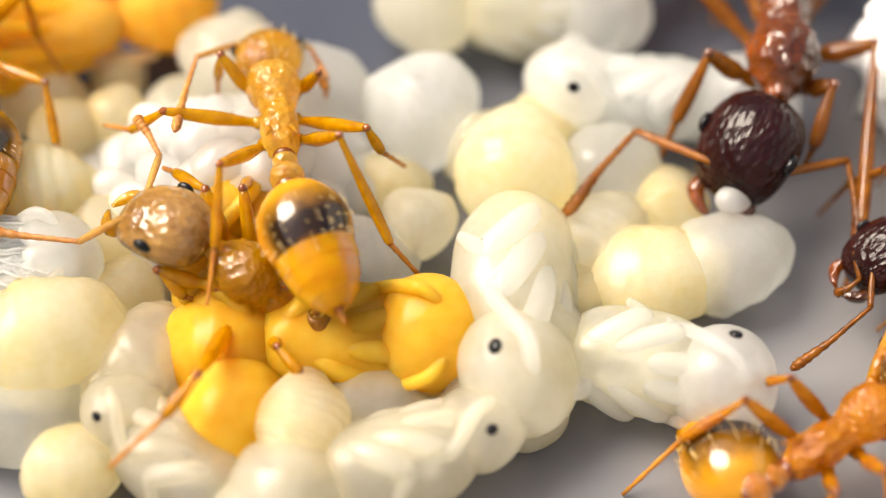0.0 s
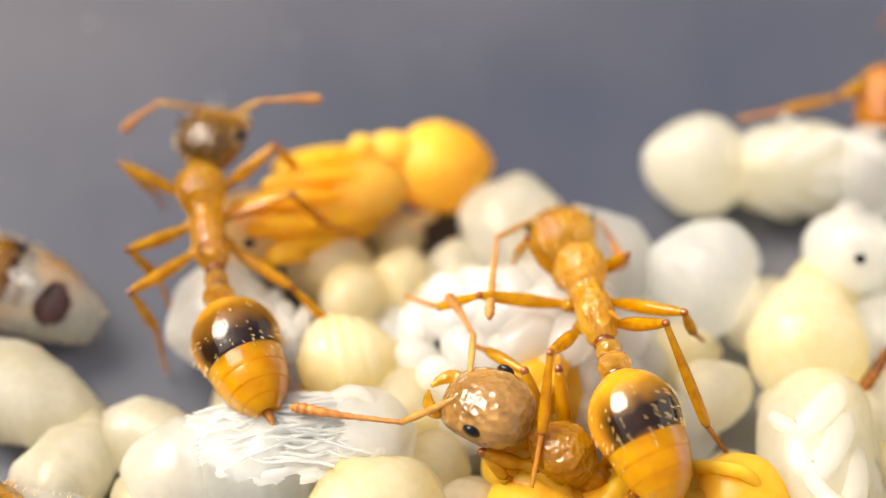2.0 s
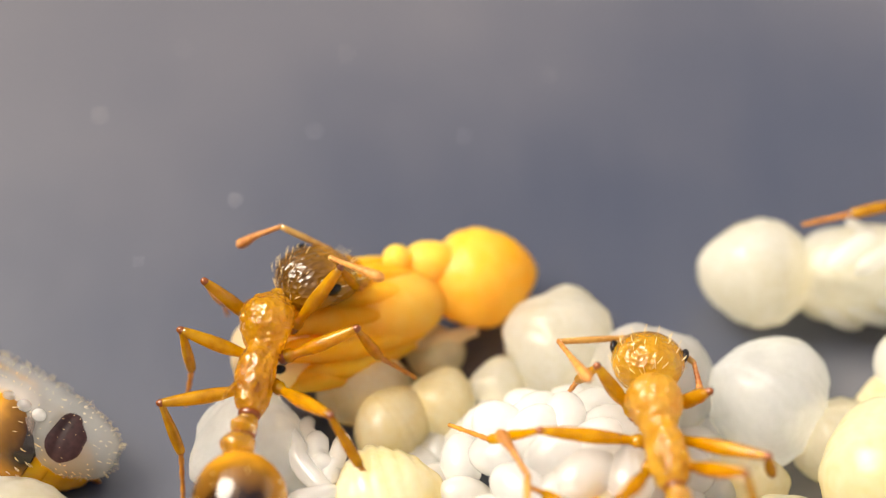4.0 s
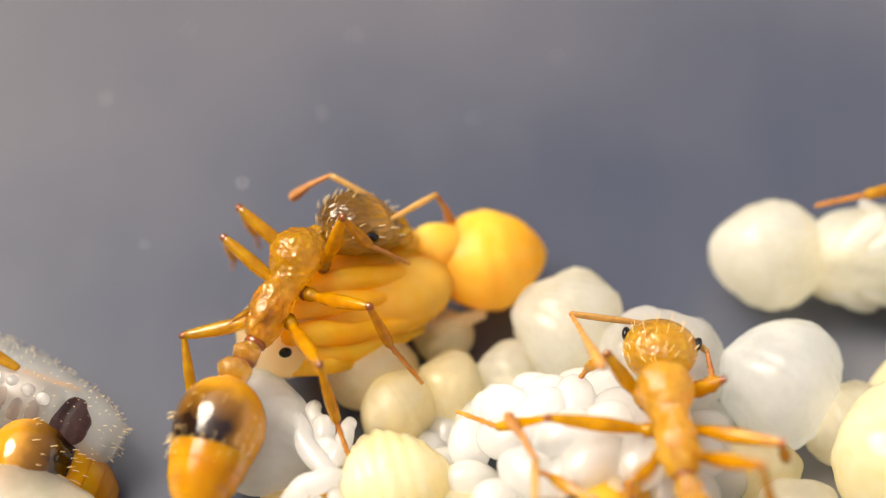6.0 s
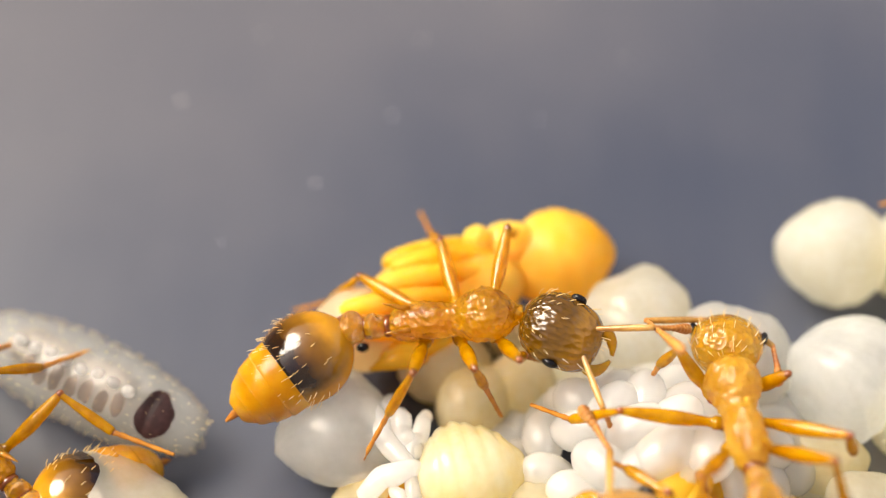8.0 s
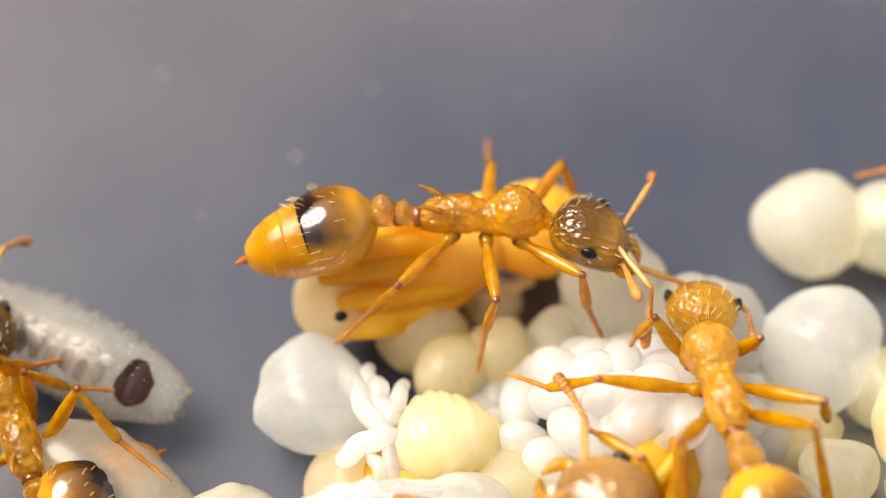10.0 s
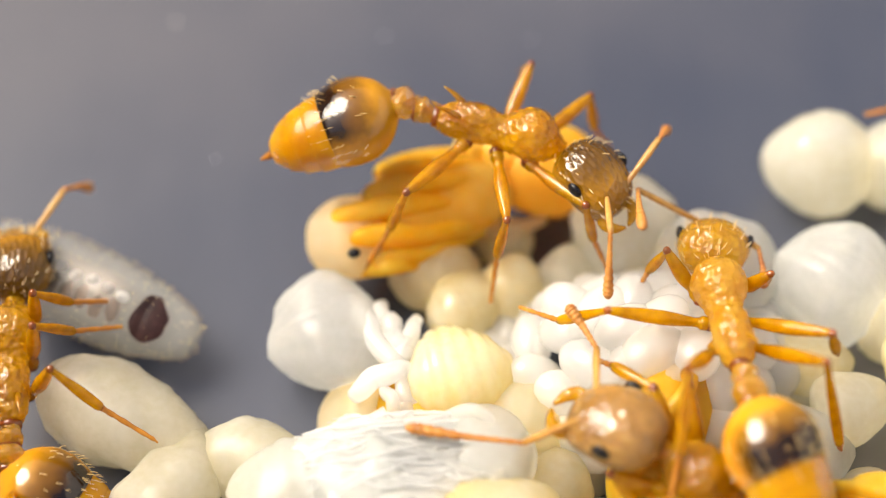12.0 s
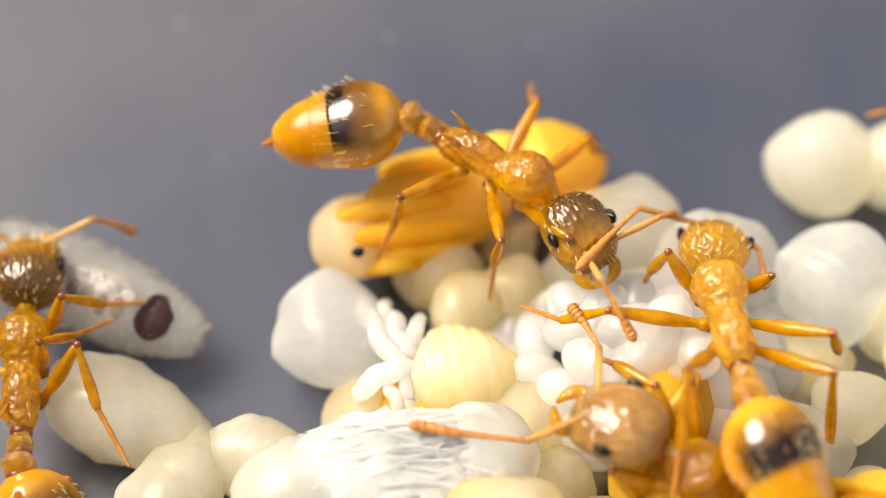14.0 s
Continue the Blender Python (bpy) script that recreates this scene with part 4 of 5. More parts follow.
# ---------------------------------------------------------------- the ants
A_ROWS = [
    # seconds, gaster, waist, neck, head, roll
    (0, (-.83, -2.47, 1.6), (-.98, -1.80, 1.65), (-1.50, -.08, 1.75), (-1.50, .45, 1.7), 0),
    (.9, (-.91, -2.7, 1.6), (-1.18, -1.98, 1.65), (-1.76, -.20, 1.75), (-1.77, .31, 1.7), 0),
    (1.5, (-1.11, -2.77, 1.6), (-1.4, -2.05, 1.65), (-2.0, -.36, 1.75), (-2.05, .15, 1.7), 0),
    (2.2, (-1.58, -2.78, 1.6), (-1.78, -2.1, 1.65), (-2.02, -.32, 1.75), (-1.74, .14, 1.7), -10),
    (3, (-1.55, -2.96, 1.6), (-1.68, -2.3, 1.65), (-1.71, -.47, 1.75), (-1.29, -.19, 1.7), -20),
    (3.2, (-1.59, -3.03, 1.6), (-1.69, -2.39, 1.65), (-1.70, -.56, 1.75), (-1.25, -.25, 1.7), -20),
    (5.3, (-1.96, -2.48, 1.4), (-1.77, -1.78, 1.55), (-.83, -.11, 1.75), (-.36, .02, 1.65), -24),
    (5.9, (-2.11, -2.33, 1.4), (-1.86, -1.57, 1.55), (-1.02, .10, 1.8), (-.52, .24, 1.7), -24),
    (6.5, (-2.13, -2.2, 1.4), (-1.88, -1.28, 1.55), (-.82, .23, 1.9), (-.34, .38, 1.8), -24),
    (7, (-2.23, -1.81, 1.3), (-1.86, -1.05, 1.5), (-.49, .2, 1.95), (0.0, .26, 1.9), -24),
    (7.5, (-2.29, -1.49, 1.4), (-1.82, -.83, 1.6), (-.23, .15, 2), (.26, .13, 2), -16),
    (7.8, (-1.93, -1.38, 1.5), (-1.34, -1.04, 1.7), (.43, -.93, 2), (.95, -1.14, 1.9), 10),
    (8.2, (-2.07, -1.45, 1.6), (-1.32, -1.25, 1.75), (.5, -1.21, 1.9), (.85, -1.35, 1.8), 20),
    (10.3, (-1.37, -.34, 2.2), (-.63, -.25, 2.3), (1.18, -.38, 2.2), (1.57, -.51, 2.1), -10),
    (11, (-1.39, -.15, 2.3), (-.65, -.04, 2.4), (1.22, -.39, 2.2), (1.54, -.71, 2.1), -10),
    (11.5, (-1.36, -.02, 2.4), (-.65, .02, 2.5), (1.11, -.39, 2.2), (1.38, -.71, 2.1), -8),
    (12.5, (-1.32, -.1, 2.4), (-.63, 0, 2.5), (1.13, -.44, 2.2), (1.51, -.83, 2.1), -5),
    (13.3, (-1.24, -.07, 2.4), (-.59, 0, 2.5), (1.1, -.62, 2.1), (1.39, -1.1, 2), 0),
    (14, (-1.32, -.11, 2.4), (-.68, -.15, 2.45), (.98, -.98, 2), (1.26, -1.46, 1.9), 0),
]
A_FEET = {
    "FL": ((0, -2.7, .3, .3), (1.5, -2.7, .0, .5), (3, -2.3, -.82, 1.1), (5.3, -1.68, .72, .6), (6, -1.85, .70, .6), (6.5, -1.72, 1.08, .6), (7, -1.15, 1.0, .9), (7.5, -.6, 1.0, 1.0), (8.2, .9, .5, 1.0), (10.3, 1.8, .75, .9), (14, 1.75, .55, .9)),
    "FR": ((0, -.9, .1, 1.1), (3, -.3, -.02, .9), (5.3, -.15, -.25, 1.4), (6.5, .2, -.1, 1.6), (7, .95, .04, 1.7), (7.5, .7, -.4, 1.6), (8.2, .6, -1.7, 1.0), (10.3, 1.85, -1.3, 1.0), (14, 1.5, -1.55, 1.0)),
    "ML": ((0, -2.6, -1.1, .2), (3, -2.29, -2.02, .6), (5.3, -2.15, .30, .5), (6.5, -2.20, .62, .5), (7, -1.95, .95, .6), (7.5, -1.6, 1.0, .5), (8.2, -.4, .9, 1.1), (10.3, .55, 1.75, 1.1), (11, .45, 1.7, 1.2), (12.5, .75, 1.45, 1.5), (14, .75, 1.3, 1.4)),
    "MR": ((0, -.1, -.9, .9), (3, .09, -.84, .9), (5.3, .15, -1.2, .9), (6.5, .2, -1.53, .9), (7.5, .26, -1.5, .9), (8.2, .2, -2.0, .9), (10.3, .26, -1.7, .9), (14, .2, -1.65, .9)),
    "HL": ((0, -2.4, -2.4, .1), (3, -2.47, -2.42, .1), (5.3, -2.72, -1.97, .2), (6, -2.66, -2.0, .2), (6.5, -2.40, -2.2, .2), (7, -2.25, -2.0, .3), (7.5, -2.61, -0.10, .4), (8.2, -2.33, -0.08, .4), (10.3, -2.3, .3, 1.2), (11, -2.11, -.23, 2.0), (12, -2.18, -.38, 2.05), (14, -2.15, -.4, 2.0)),
    "HR": ((0, .35, -2.85, .9), (3, .55, -2.85, .9), (5.3, -.5, -2.6, .9), (6.5, -.6, -2.7, .8), (7, -1.04, -2.75, 1.1), (7.5, -.8, -2.7, .9), (8.2, -1.6, -2.4, .9), (10.3, -1.4, -1.3, .9), (14, -1.2, -1.15, 1.0)),
}
G_ROWS = [
    (0, (-4.75, -1.9, .8), (-5.44, -1.9, 1), (-7.22, -1.8, 1.1), (-7.73, -1.7, 1.1), 0),
    (1.5, (-4.62, -1.4, .8), (-5.3, -1.4, 1), (-7.12, -1.3, 1.1), (-7.57, -1.2, 1.1), 0),
    (3, (-4.7, -1.5, .8), (-5.36, -1.4, 1), (-7.08, -1.2, 1.1), (-7.59, -1.05, 1.1), 0),
    (5.3, (-4.5, -1.95, .8), (-5.1, -1.8, 1), (-6.8, -1.55, 1.1), (-7.2, -1.4, 1.1), 0),
    (6.5, (-4.49, -2.42, .8), (-5.14, -2.24, 1), (-6.6, -1.6, 1.2), (-6.95, -1.23, 1.2), 0),
    (7.5, (-4.8, -2.57, .8), (-5.5, -2.42, 1), (-6.8, -1.6, 1.2), (-7.12, -1.24, 1.2), 0),
    (8.2, (-4.58, -3.07, .8), (-5.3, -2.96, 1), (-6.35, -1.8, 1.2), (-6.67, -1.41, 1.2), 0),
    (10.3, (-4.32, -3.41, .8), (-4.85, -3.26, 1), (-5.35, -1.75, 1.2), (-5.57, -1.39, 1.2), 0),
    (11, (-4.65, -3.69, .8), (-5.09, -3.22, 1), (-5.35, -1.55, 1.2), (-5.42, -1.1, 1.2), 0),
    (11.8, (-4.94, -4, .8), (-5.22, -3.53, 1), (-5.39, -1.83, 1.2), (-5.43, -1.38, 1.2), 0),
    (12.5, (-5.01, -4.08, .8), (-5.24, -3.54, 1), (-5.36, -1.8, 1.2), (-5.36, -1.33, 1.2), 0),
    (14, (-5.02, -4.23, .8), (-5.16, -3.66, 1), (-5.3, -1.95, 1.2), (-5.33, -1.51, 1.2), 0),
]
G_FEET = {
    "FL": ((0, -7.6, -2.5, 0), (6.5, -7.2, -2.0, 0), (8.2, -7.3, -1.5, 0), (10.3, -6.4, -.9, 0), (14, -6.4, -1.0, 0)),
    "FR": ((0, -7.6, -.6, 0), (6.5, -6.2, -.6, 0), (8.2, -5.4, -.8, .9), (10.3, -4.55, -1.65, .9), (14, -3.85, -1.75, 1.0)),
    "ML": ((0, -6.9, -2.8, 0), (6.5, -6.7, -2.9, 0), (8.2, -7.0, -2.6, 0), (10.3, -6.5, -2.2, 0), (14, -6.6, -2.5, 0)),
    "MR": ((0, -6.5, -.2, 0), (6.5, -4.7, -.9, 1.1), (8.2, -4.6, -1.2, 1.1), (10.3, -4.0, -2.1, .9), (14, -4.3, -2.0, 1.0)),
    "HL": ((0, -5.9, -2.9, 0), (6.5, -5.9, -3.4, 0), (8.2, -6.3, -3.6, 0), (10.3, -6.2, -3.4, 0), (14, -6.3, -3.9, 0)),
    "HR": ((0, -5.4, -.3, .2), (6.5, -3.7, -1.6, 1.0), (8.2, -3.5, -2.6, 1.0), (10.3, -3.3, -3.3, .9), (14, -3.9, -3.9, .9)),
}


def foot_at(track, t):
    for a, b in zip(track, track[1:]):
        if a[0] <= t <= b[0]:
            u = (t - a[0]) / (b[0] - a[0])
            u = u * u * (3 - 2 * u)
            return Vector(a[1:]).lerp(Vector(b[1:]), u)
    return Vector(track[-1][1:])


def rest(rows, feet):
    _, g, p, n, h, _ = rows[0]
    return g, p, n, h, {k: (f[0][1:],) for k, f in feet.items()}


g, p, n, h, legs = rest(A_ROWS, A_FEET)
HEAD_FEELERS = ("head", ((1.25, .62, .42), (1.55, 1.0, .05)), ((1.25, -.62, .42), (1.75, -.85, -.15)))
ant_walker = ant("amber ant with dark-banded gaster climbing a yellow pupa", g, p, n, h, legs, HEAD_FEELERS, LIGHT_ANT, seed=2)
g, p, n, h, legs = rest(G_ROWS, G_FEET)
ant_side = ant("amber ant with dark-banded gaster beside a grey larva", g, p, n, h, legs, HEAD_FEELERS, LIGHT_ANT, seed=3)
B_ROWS = [
    (0, (3.15, -4.03, 2.0), (2.90, -3.30, 2.08), (2.60, -1.50, 1.72), (2.50, -.90, 1.35), 0),
    (2.2, (3.22, -4.05, 2.0), (2.98, -3.35, 2.08), (2.62, -1.58, 1.72), (2.50, -1.0, 1.35), 0),
    (3, (3.22, -3.95, 2.0), (3.0, -3.30, 2.08), (2.74, -1.56, 1.72), (2.80, -.98, 1.3), 0),
    (5.3, (3.15, -3.90, 2.0), (2.95, -3.30, 2.08), (2.80, -1.68, 1.72), (2.96, -1.10, 1.3), 0),
    (8.2, (3.12, -3.95, 2.0), (2.93, -3.35, 2.08), (2.76, -1.68, 1.72), (2.92, -1.08, 1.3), 0),
    (10.3, (3.24, -4.07, 2.0), (3.04, -3.40, 2.08), (2.77, -1.66, 1.72), (2.93, -1.0, 1.3), 0),
    (12.5, (3.16, -4.18, 2.0), (2.95, -3.48, 2.08), (2.76, -1.70, 1.72), (2.93, -1.05, 1.3), 0),
    (14, (3.15, -4.20, 2.0), (2.94, -3.50, 2.08), (2.75, -1.72, 1.72), (2.92, -1.06, 1.3), 0),
]
B_FEET = {"FL": ((0, 1.90, -1.50, 1.1), (14, 1.96, -1.74, 1.15)), "FR": ((0, 3.22, -1.42, 1.0), (14, 3.36, -1.6, 1.0)), "ML": ((0, 0.58, -1.98, 1.25), (14, 0.58, -1.98, 1.25)),
          "MR": ((0, 4.22, -2.55, 1.2), (14, 4.22, -2.6, 1.2)), "HL": ((0, 2.06, -4.72, 1.5), (14, 2.1, -4.7, 1.5)),
          "HR": ((0, 4.47, -4.01, .9), (3.2, 4.47, -4.01, .9), (5.3, 4.3, -3.8, .7), (10.3, 4.3, -3.6, .5), (12.5, 4.26, -3.44, .35), (14, 4.1, -3.30, .2))}
# seconds, elbow and tip of the antenna that feels for the other ant's head
B_REACH = (
    (0, (1.73, -1.44, 1.89), (1.6, -2.74, 2.09)),
    (2.0, (1.72, -1.53, 1.89), (1.59, -2.83, 2.09)),
    (3.0, (1.67, -1.15, 1.52), (2.1, -2.08, 2.35)),
    (5.5, (1.92, -1.06, 1.81), (2.07, -2.16, 2.52)),
    (6.0, (1.87, -0.99, 1.74), (2.12, -2.1, 2.41)),
    (6.5, (2.33, -1.16, 2.24), (1.8, -1.68, 3.33)),
    (7.0, (1.96, -0.91, 1.94), (2.27, -1.85, 2.81)),
    (7.5, (1.96, -1.06, 1.93), (2.25, -2.04, 2.76)),
    (8.0, (1.91, -1.18, 1.8), (2.17, -2.14, 2.67)),
    (10.5, (1.92, -0.81, 1.95), (1.92, -1.9, 2.7)),
    (11, (2.0, -0.97, 2.06), (1.97, -2.11, 2.72)),
    (11.5, (1.9, -0.81, 1.91), (1.95, -1.97, 2.54)),
    (12, (1.96, -0.83, 2.0), (1.89, -1.92, 2.75)),
    (12.25, (2.09, -1.04, 2.14), (1.5, -1.99, 2.84)),
    (12.5, (2.26, -1.25, 2.22), (1.17, -1.89, 2.59)),
    (13, (2.37, -1.26, 2.28), (1.16, -1.64, 1.94)),
    (13.5, (2.21, -1.25, 2.2), (1.08, -1.93, 2.19)),
    (14, (1.94, -1.08, 1.98), (1.16, -2.12, 2.23)),
)
_, g, p, n, h, _ = B_ROWS[0]
ant_upper = ant("pale amber ant standing on the egg heap", g, p, n, h,
    {"FL": ((2.05, -1.62, 2.12), (1.95, -1.52, 1.6), (1.90, -1.50, 1.1)), "FR": ((3.20, -1.85, 2.08), (3.26, -1.6, 1.5), (3.22, -1.42, 1.0)),
     "ML": ((1.46, -2.50, 2.15), (0.99, -2.34, 1.6), (0.58, -1.98, 1.25)), "MR": ((3.79, -2.77, 2.2), (3.96, -2.80, 1.8), (4.22, -2.55, 1.2)),
     "HL": ((2.21, -3.53, 2.5), (2.15, -4.24, 1.9), (2.06, -4.72, 1.5)), "HR": ((3.51, -3.2, 2.6), (4.07, -3.95, 1.6), (4.47, -4.01, .9))},
    (((1.69, -1.20, 1.6), (1.23, -1.9, 1.5)), ((3.04, -.95, 1.5), (3.24, -1.4, 1.4))), PALE_ANT, seed=4, jointed=(1.0, 1.32))
young = ant("milky-headed young ant crouching beneath another ant", (3.40, -4.72, .85), (2.87, -4.46, .85), (2.11, -4.14, 1.7), (1.64, -3.91, 1.8),
    {"FL": ((1.5, -4.33, 1.6), (1.76, -4.48, 1.3), (1.87, -4.46, 1.2)), "FR": ((1.99, -3.44, 1.9), (1.58, -3.04, 1.7), (1.42, -2.9, 1.6)),
     "ML": ((2.07, -5.76, 1.75), (1.72, -6.13, 1.50), (1.13, -6.56, 1.15)), "MR": ((2.39, -3.35, 1.8), (2.41, -3, 1.5), (2.38, -2.86, 1.2)),
     "HL": ((2.84, -5.13, 1.3), (3.1, -5.41, 1.2), (3.26, -5.49, 1.1)), "HR": ((3.2, -4.0, 1.6), (3.5, -3.9, 1.2), (3.7, -3.8, 1.0))},
    (((.57, -3.95, 1.6), (-.72, -3.75, 1.6)), ((1.4, -2.87, 1.8), (1.09, -2.37, 1.9))), MILKY_ANT, 1.12, seed=5, hairy=False)
young["gaster"].matrix_basis = young["gaster"].matrix_basis @ Matrix.Scale(.74, 4)
ant("large dark red ant with ribbed black head", (9.5, 2.3, 1.2), (9.15, .75, 1.5), (8.74, -1.55, 1.6), (8.36, -2.33, 1.4),
    {"FR": ((7.87, -1.36, 1.9), (7.51, -1.84, 1.2), (7.31, -2.11, .6)), "FL": ((9.36, -1.66, 1.7), (9.15, -2.22, 1.2), (9.08, -2.26, .8)),
     "MR": ((7.6, .3, 1.9), (7.0, .3, 1.3), (6.3, .2, .9)), "ML": ((9.97, -1.0, 1.7), (9.65, -3.2, .9), (9.56, -3.58, .1)),
     "HR": ((8.0, 1.2, 1.9), (7.6, 1.8, .9), (7.4, 2.2, .1)), "HL": ((10.2, .9, 1.9), (10.6, 1.4, .9), (10.8, 1.8, .1))},
    (((9.53, -2.42, 1.2), (9.6, -3.52, .8)), ((7, -2.07, 1.3), (6.1, -3.17, 1))), DARK_ANT, 1.4, seed=6, hairy=False)
ant("orange ant with glossy dark gaster on the bare floor", (7.85, -6.4, .75), (8.5, -6.36, .95), (9.72, -5.60, 1.05), (10.02, -5.05, .95),
    {"FL": ((9.75, -4.75, 1.4), (9.85, -4.4, .8), (9.9, -4.1, .05)), "FR": ((9.9, -6.2, 1.4), (10.3, -6.3, .8), (10.7, -6.3, .05)),
     "ML": ((8.39, -5.69, 1.6), (8.1, -5.3, .8), (7.8, -5.0, .05)), "MR": ((9.3, -6.7, 1.4), (9.5, -7.1, .8), (9.6, -7.5, .05)),
     "HL": ((7.9, -5.9, 1.5), (7.3, -6.0, .8), (6.7, -6.3, .05)), "HR": ((8.8, -6.83, 1.2), (8.64, -7.0, .7), (8.5, -7.3, .05))},
    (((9.95, -4.5, 1.2), (10.1, -4.0, .8)), ((10.4, -4.6, 1.2), (10.8, -4.2, .8))), ORANGE_ANT, 1.02, seed=7)


ant("orange ant at the brood's edge reaching out a leg", (-5.9, -6.9, .8), (-5.5, -6.5, 1.0), (-4.4, -5.3, 1.1), (-4.1, -4.9, 1.0),
    {"FR": ((-3.12, -5.37, 1.25), (-2.89, -5.37, 0.9), (-2.5, -5.38, 0.5)), "FL": ((-5.0, -4.6, 1.4), (-5.1, -4.1, .8), (-5.2, -3.9, .05)), "MR": ((-4.3, -6.4, 1.4), (-4.0, -6.7, .8), (-3.8, -7.0, .05)),
     "ML": ((-5.6, -5.3, 1.4), (-5.9, -4.8, .8), (-6.2, -4.6, .05)), "HR": ((-4.8, -6.9, 1.4), (-4.7, -7.4, .8), (-4.6, -7.8, .05)), "HL": ((-5.9, -5.9, 1.4), (-6.5, -6.0, .8), (-6.9, -6.2, .05))},
    (((-4.6, -4.5, 1.1), (-4.6, -4.0, .8)), ((-3.7, -5.2, 1.1), (-3.4, -5.4, .9))), ORANGE_ANT, seed=8)
ant("dark reddish-brown ant walking on the floor by cotton", (12.3, -2.2, .8), (11.7, -2.6, 1.0), (10.25, -3.45, 1.1), (9.8, -3.7, 1.0),
    {"FR": ((10.2, -4.4, 1.4), (9.9, -4.8, .8), (9.7, -5.1, .05)), "FL": ((9.9, -2.7, 1.4), (9.6, -2.5, .8), (9.4, -2.4, .05)), "MR": ((11.0, -4.2, 1.4), (11.0, -4.6, .8), (11.0, -5.0, .05)),
     "ML": ((10.6, -2.2, 1.3), (10.4, -1.9, .8), (10.2, -1.9, .05)), "HR": ((11.8, -3.8, 1.4), (12.2, -4.1, .8), (12.6, -4.3, .05)), "HL": ((11.0, -1.9, 1.4), (11.0, -1.7, .9), (11.1, -1.9, .05))},
    (((9.56, -4.4, 1), (8.65, -4.99, 0.6)), ((9.5, -4.0, 1.0), (9.2, -4.15, .9))), DARK_ANT, seed=9, hairy=False)

ant("orange-brown ant reaching a leg over a far pupa", (9.7, 2.9, .8), (9.0, 2.55, 1.0), (7.3, 1.85, 1.2), (7.1, 1.3, 1.1),
    {"FR": ((6.25, .98, 1.62), (5.55, .86, 1.5), (4.95, .76, 1.42)), "FL": ((8.1, 1.3, 1.6), (8.3, 1.0, .9), (8.4, .8, .05)), "MR": ((7.9, 3.0, 1.5), (7.7, 3.4, .8), (7.6, 3.7, .05)),
     "ML": ((8.7, 1.7, 1.5), (9.0, 1.4, .8), (9.2, 1.2, .05)), "HR": ((8.4, 3.5, 1.5), (8.3, 4.1, .8), (8.2, 4.6, .05)), "HL": ((9.5, 2.1, 1.5), (10.0, 1.9, .8), (10.4, 1.7, .05))},
    (((7.5, 1.0, 1.3), (7.9, .7, .9)), ((7.6, 1.3, 1.3), (7.9, .9, 1.2))), dict(ORANGE_ANT, head=ORANGE, leg=AMBER_LEG, head_label="orange-brown head"), 1.1, seed=10)

# ---------------------------------------------------------------- what moves
def drive(made, rows, feet):
    """Keys body, head, gaster and legs of an ant along its rows."""
    body, head, gaster = [], [], []
    limbs = {k: ([], []) for k in feet}
    for t, g, p, n, h, roll in rows:
        bf = body_frame(p, n, roll)
        inv = bf.inverted()
        body.append((t, scaled(bf)))
        head.append((t, scaled(axis_frame((.78, 0, 0), (inv @ Vector(h)) - Vector((.78, 0, 0))))))
        gp = Vector((-1.33, 0, -.03))
        gaster.append((t, scaled(axis_frame(gp, gp - inv @ Vector(g)))))
        for k, (th, sh) in limbs.items():
            _, _, hip, a, b, pole = made["legs"][k]
            m1, m2 = leg_poses(hip, inv @ foot_at(feet[k], t), a, b, pole)
            th.append((t, scaled(m1)))
            sh.append((t, scaled(m2)))
    walk(made["root"], body)
    walk(made["head"], head)
    walk(made["gaster"], gaster)
    for k, (th, sh) in limbs.items():
        walk(made["legs"][k][0], th)
        walk(made["legs"][k][1], sh)


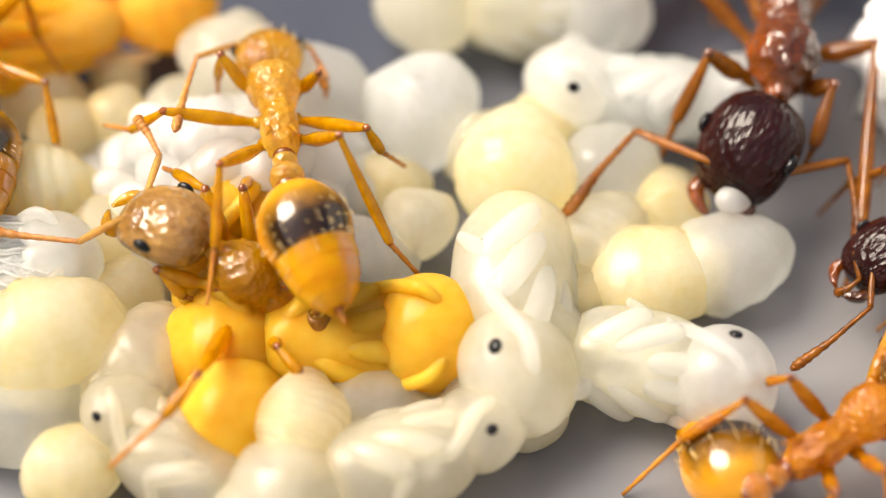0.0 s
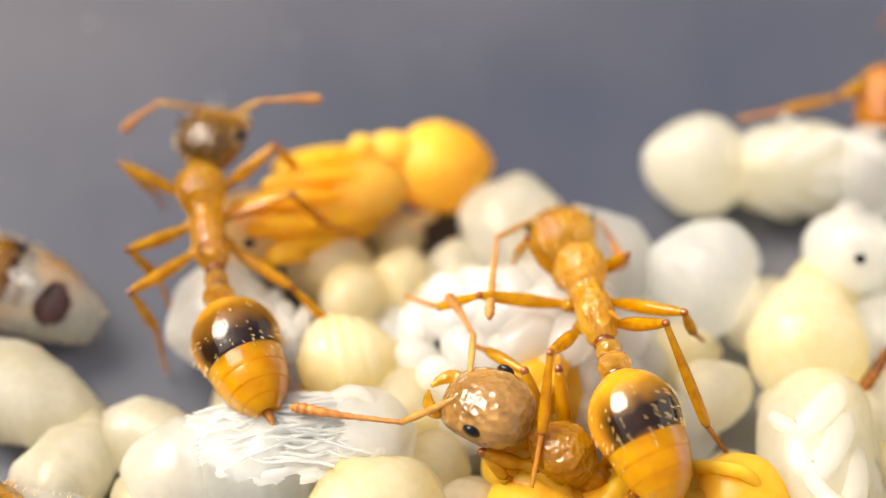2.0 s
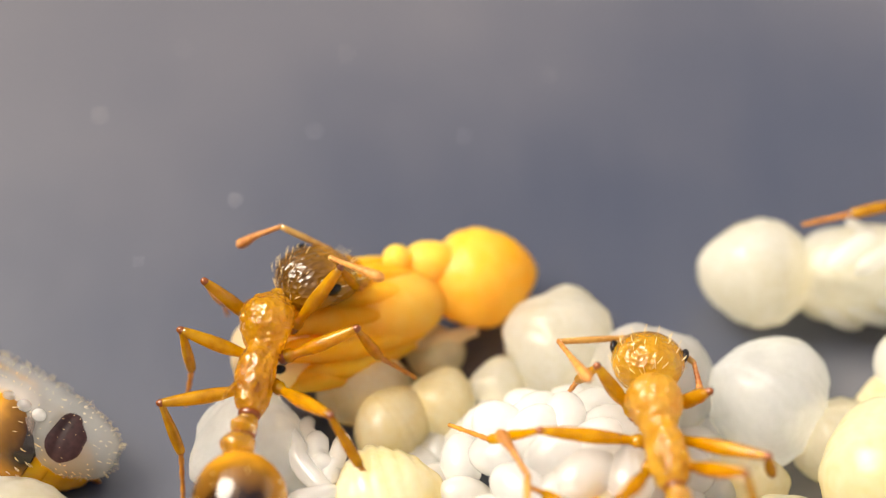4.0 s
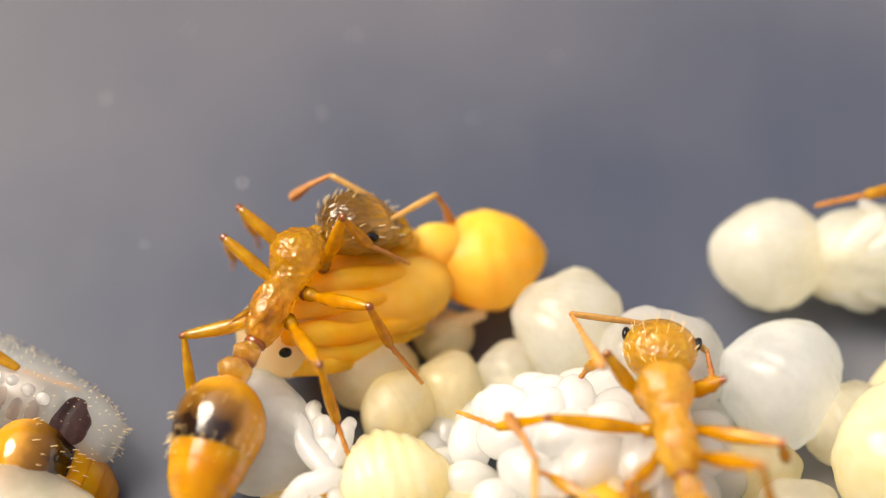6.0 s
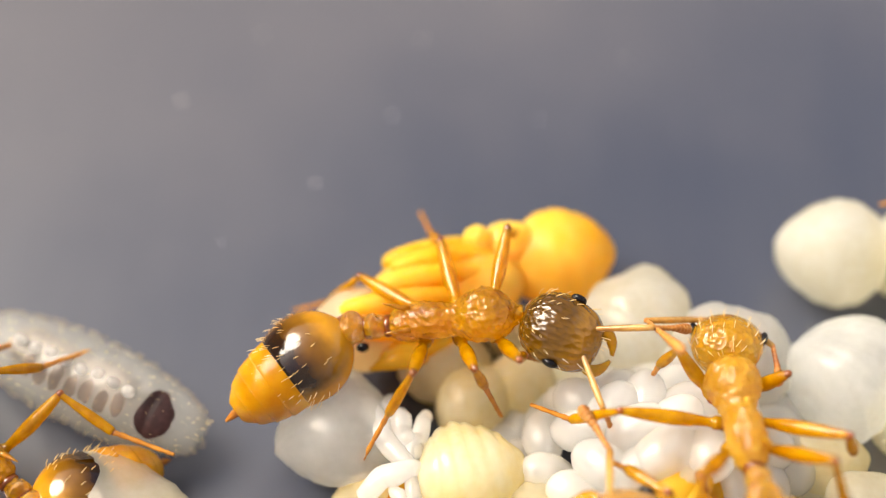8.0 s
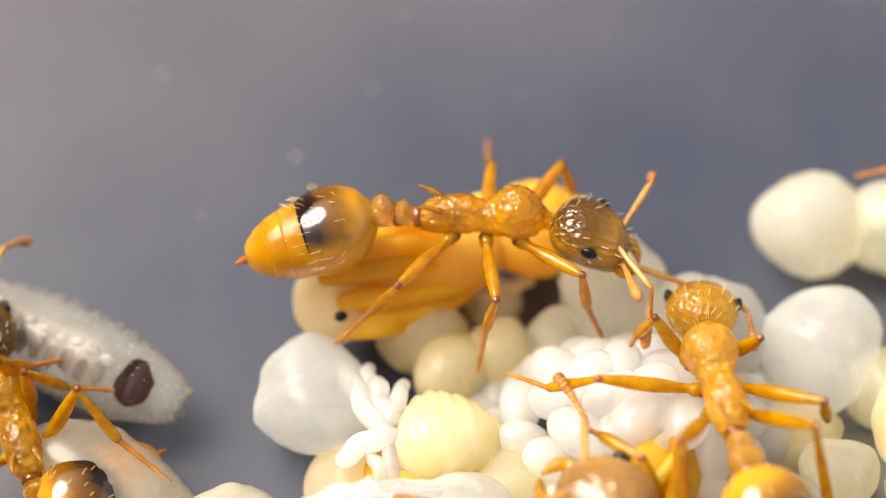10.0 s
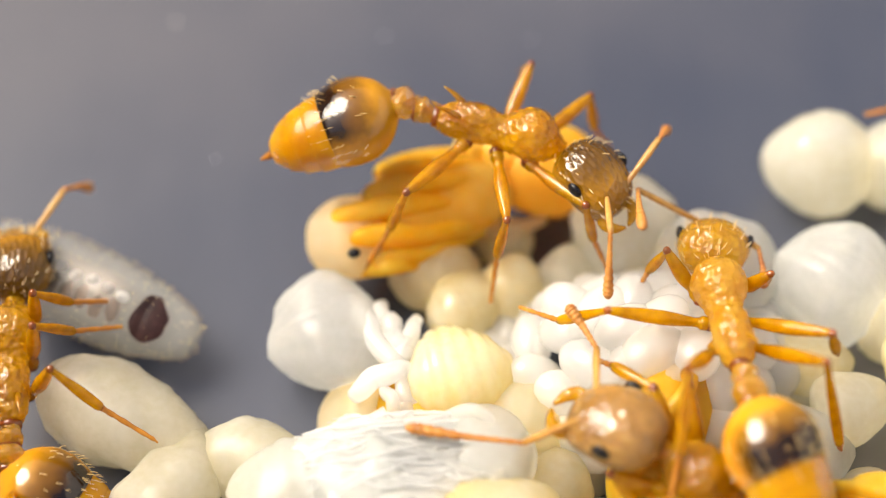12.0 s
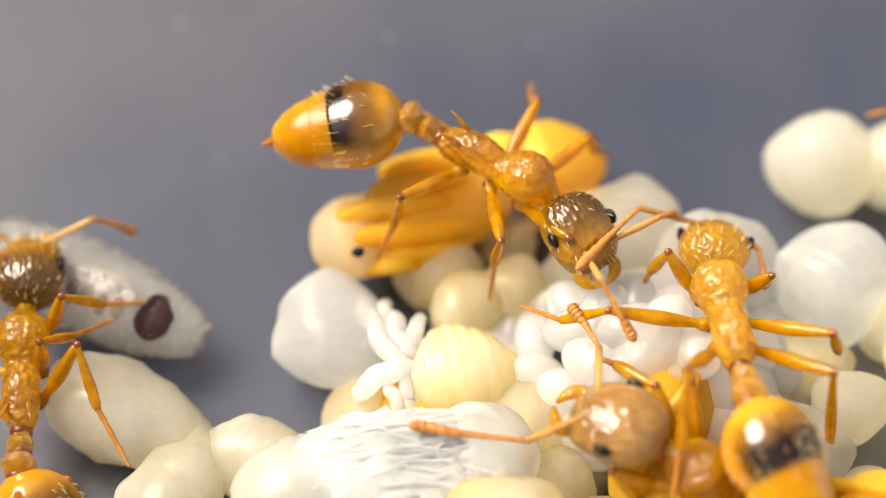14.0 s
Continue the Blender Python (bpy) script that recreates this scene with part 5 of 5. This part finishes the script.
def sway(feeler, rows):
    """Swings an antenna about its root: seconds, turn, lift."""
    at = feeler.matrix_basis.translation.copy()
    walk(feeler, [(t, Matrix.Translation(at) @ pose(0, 0, 0, 0, lift, turn)) for t, turn, lift in rows])


def reach(feeler, rows, track):
    """Points scape and club of a jointed antenna at an elbow and a tip, on a head that moves along its rows."""
    scape, club, base, e0, c0 = feeler
    upper, outer = [], []
    for t, elbow, tip in track:
        p, n, h = [foot_at([(r[0], *r[k]) for r in rows], t) for k in (2, 3, 4)]
        bf = body_frame(p, n)
        neck = Vector((.78, 0, 0))
        inv = (bf @ axis_frame(neck, bf.inverted() @ h - neck)).inverted()
        e = (inv @ Vector(elbow) - base).normalized() * e0.length
        c = inv @ Vector(tip) - base - e
        upper.append((t, scaled(Matrix.Translation(base) @ e0.rotation_difference(e).to_matrix().to_4x4())))
        outer.append((t, scaled(Matrix.Translation(base + e) @ c0.rotation_difference(c).to_matrix().to_4x4())))
    walk(scape, upper)
    walk(club, outer)


def motions():
    drive(ant_walker, A_ROWS, A_FEET)
    drive(ant_side, G_ROWS, G_FEET)
    drive(ant_upper, B_ROWS, B_FEET)
    sway(ant_walker["feelers"][0], ((0, 30, 0), (1.5, 60, 0), (3, 108, -32), (5.3, 84, 32), (6.5, 110, 0), (6.75, 72, 24), (7.0, 28, 48), (7.5, 0, 10), (8.2, -25, 0), (10.3, 40, 0), (11.5, 52, -8), (12.5, 60, 0), (14, 45, 10)))
    sway(ant_walker["feelers"][1], ((0, -20, 0), (1.5, -30, -20), (3, -60, -64), (5.3, -12, -40), (5.65, 28, -8), (6.0, 62, 16), (6.5, 36, -40), (7.0, -28, 0), (7.5, -40, 20), (8.2, 5, 0), (10.3, -4, 24), (11.5, 10, -10), (12.5, -20, 8), (13.3, 10, -10), (14, 30, -20)))
    reach(ant_upper["feelers"][0], B_ROWS, B_REACH)
    sway(ant_side["feelers"][0], ((0, 0, 0), (5.3, 15, 0), (8.2, -15, 5), (10.3, 10, 0), (12.5, -10, 5), (14, 10, 0)))
    sway(ant_side["feelers"][1], ((0, 0, 0), (5.3, -15, 0), (8.2, 15, 5), (10.3, -20, 5), (12.5, 10, 5), (14, -30, 10)))


motions()
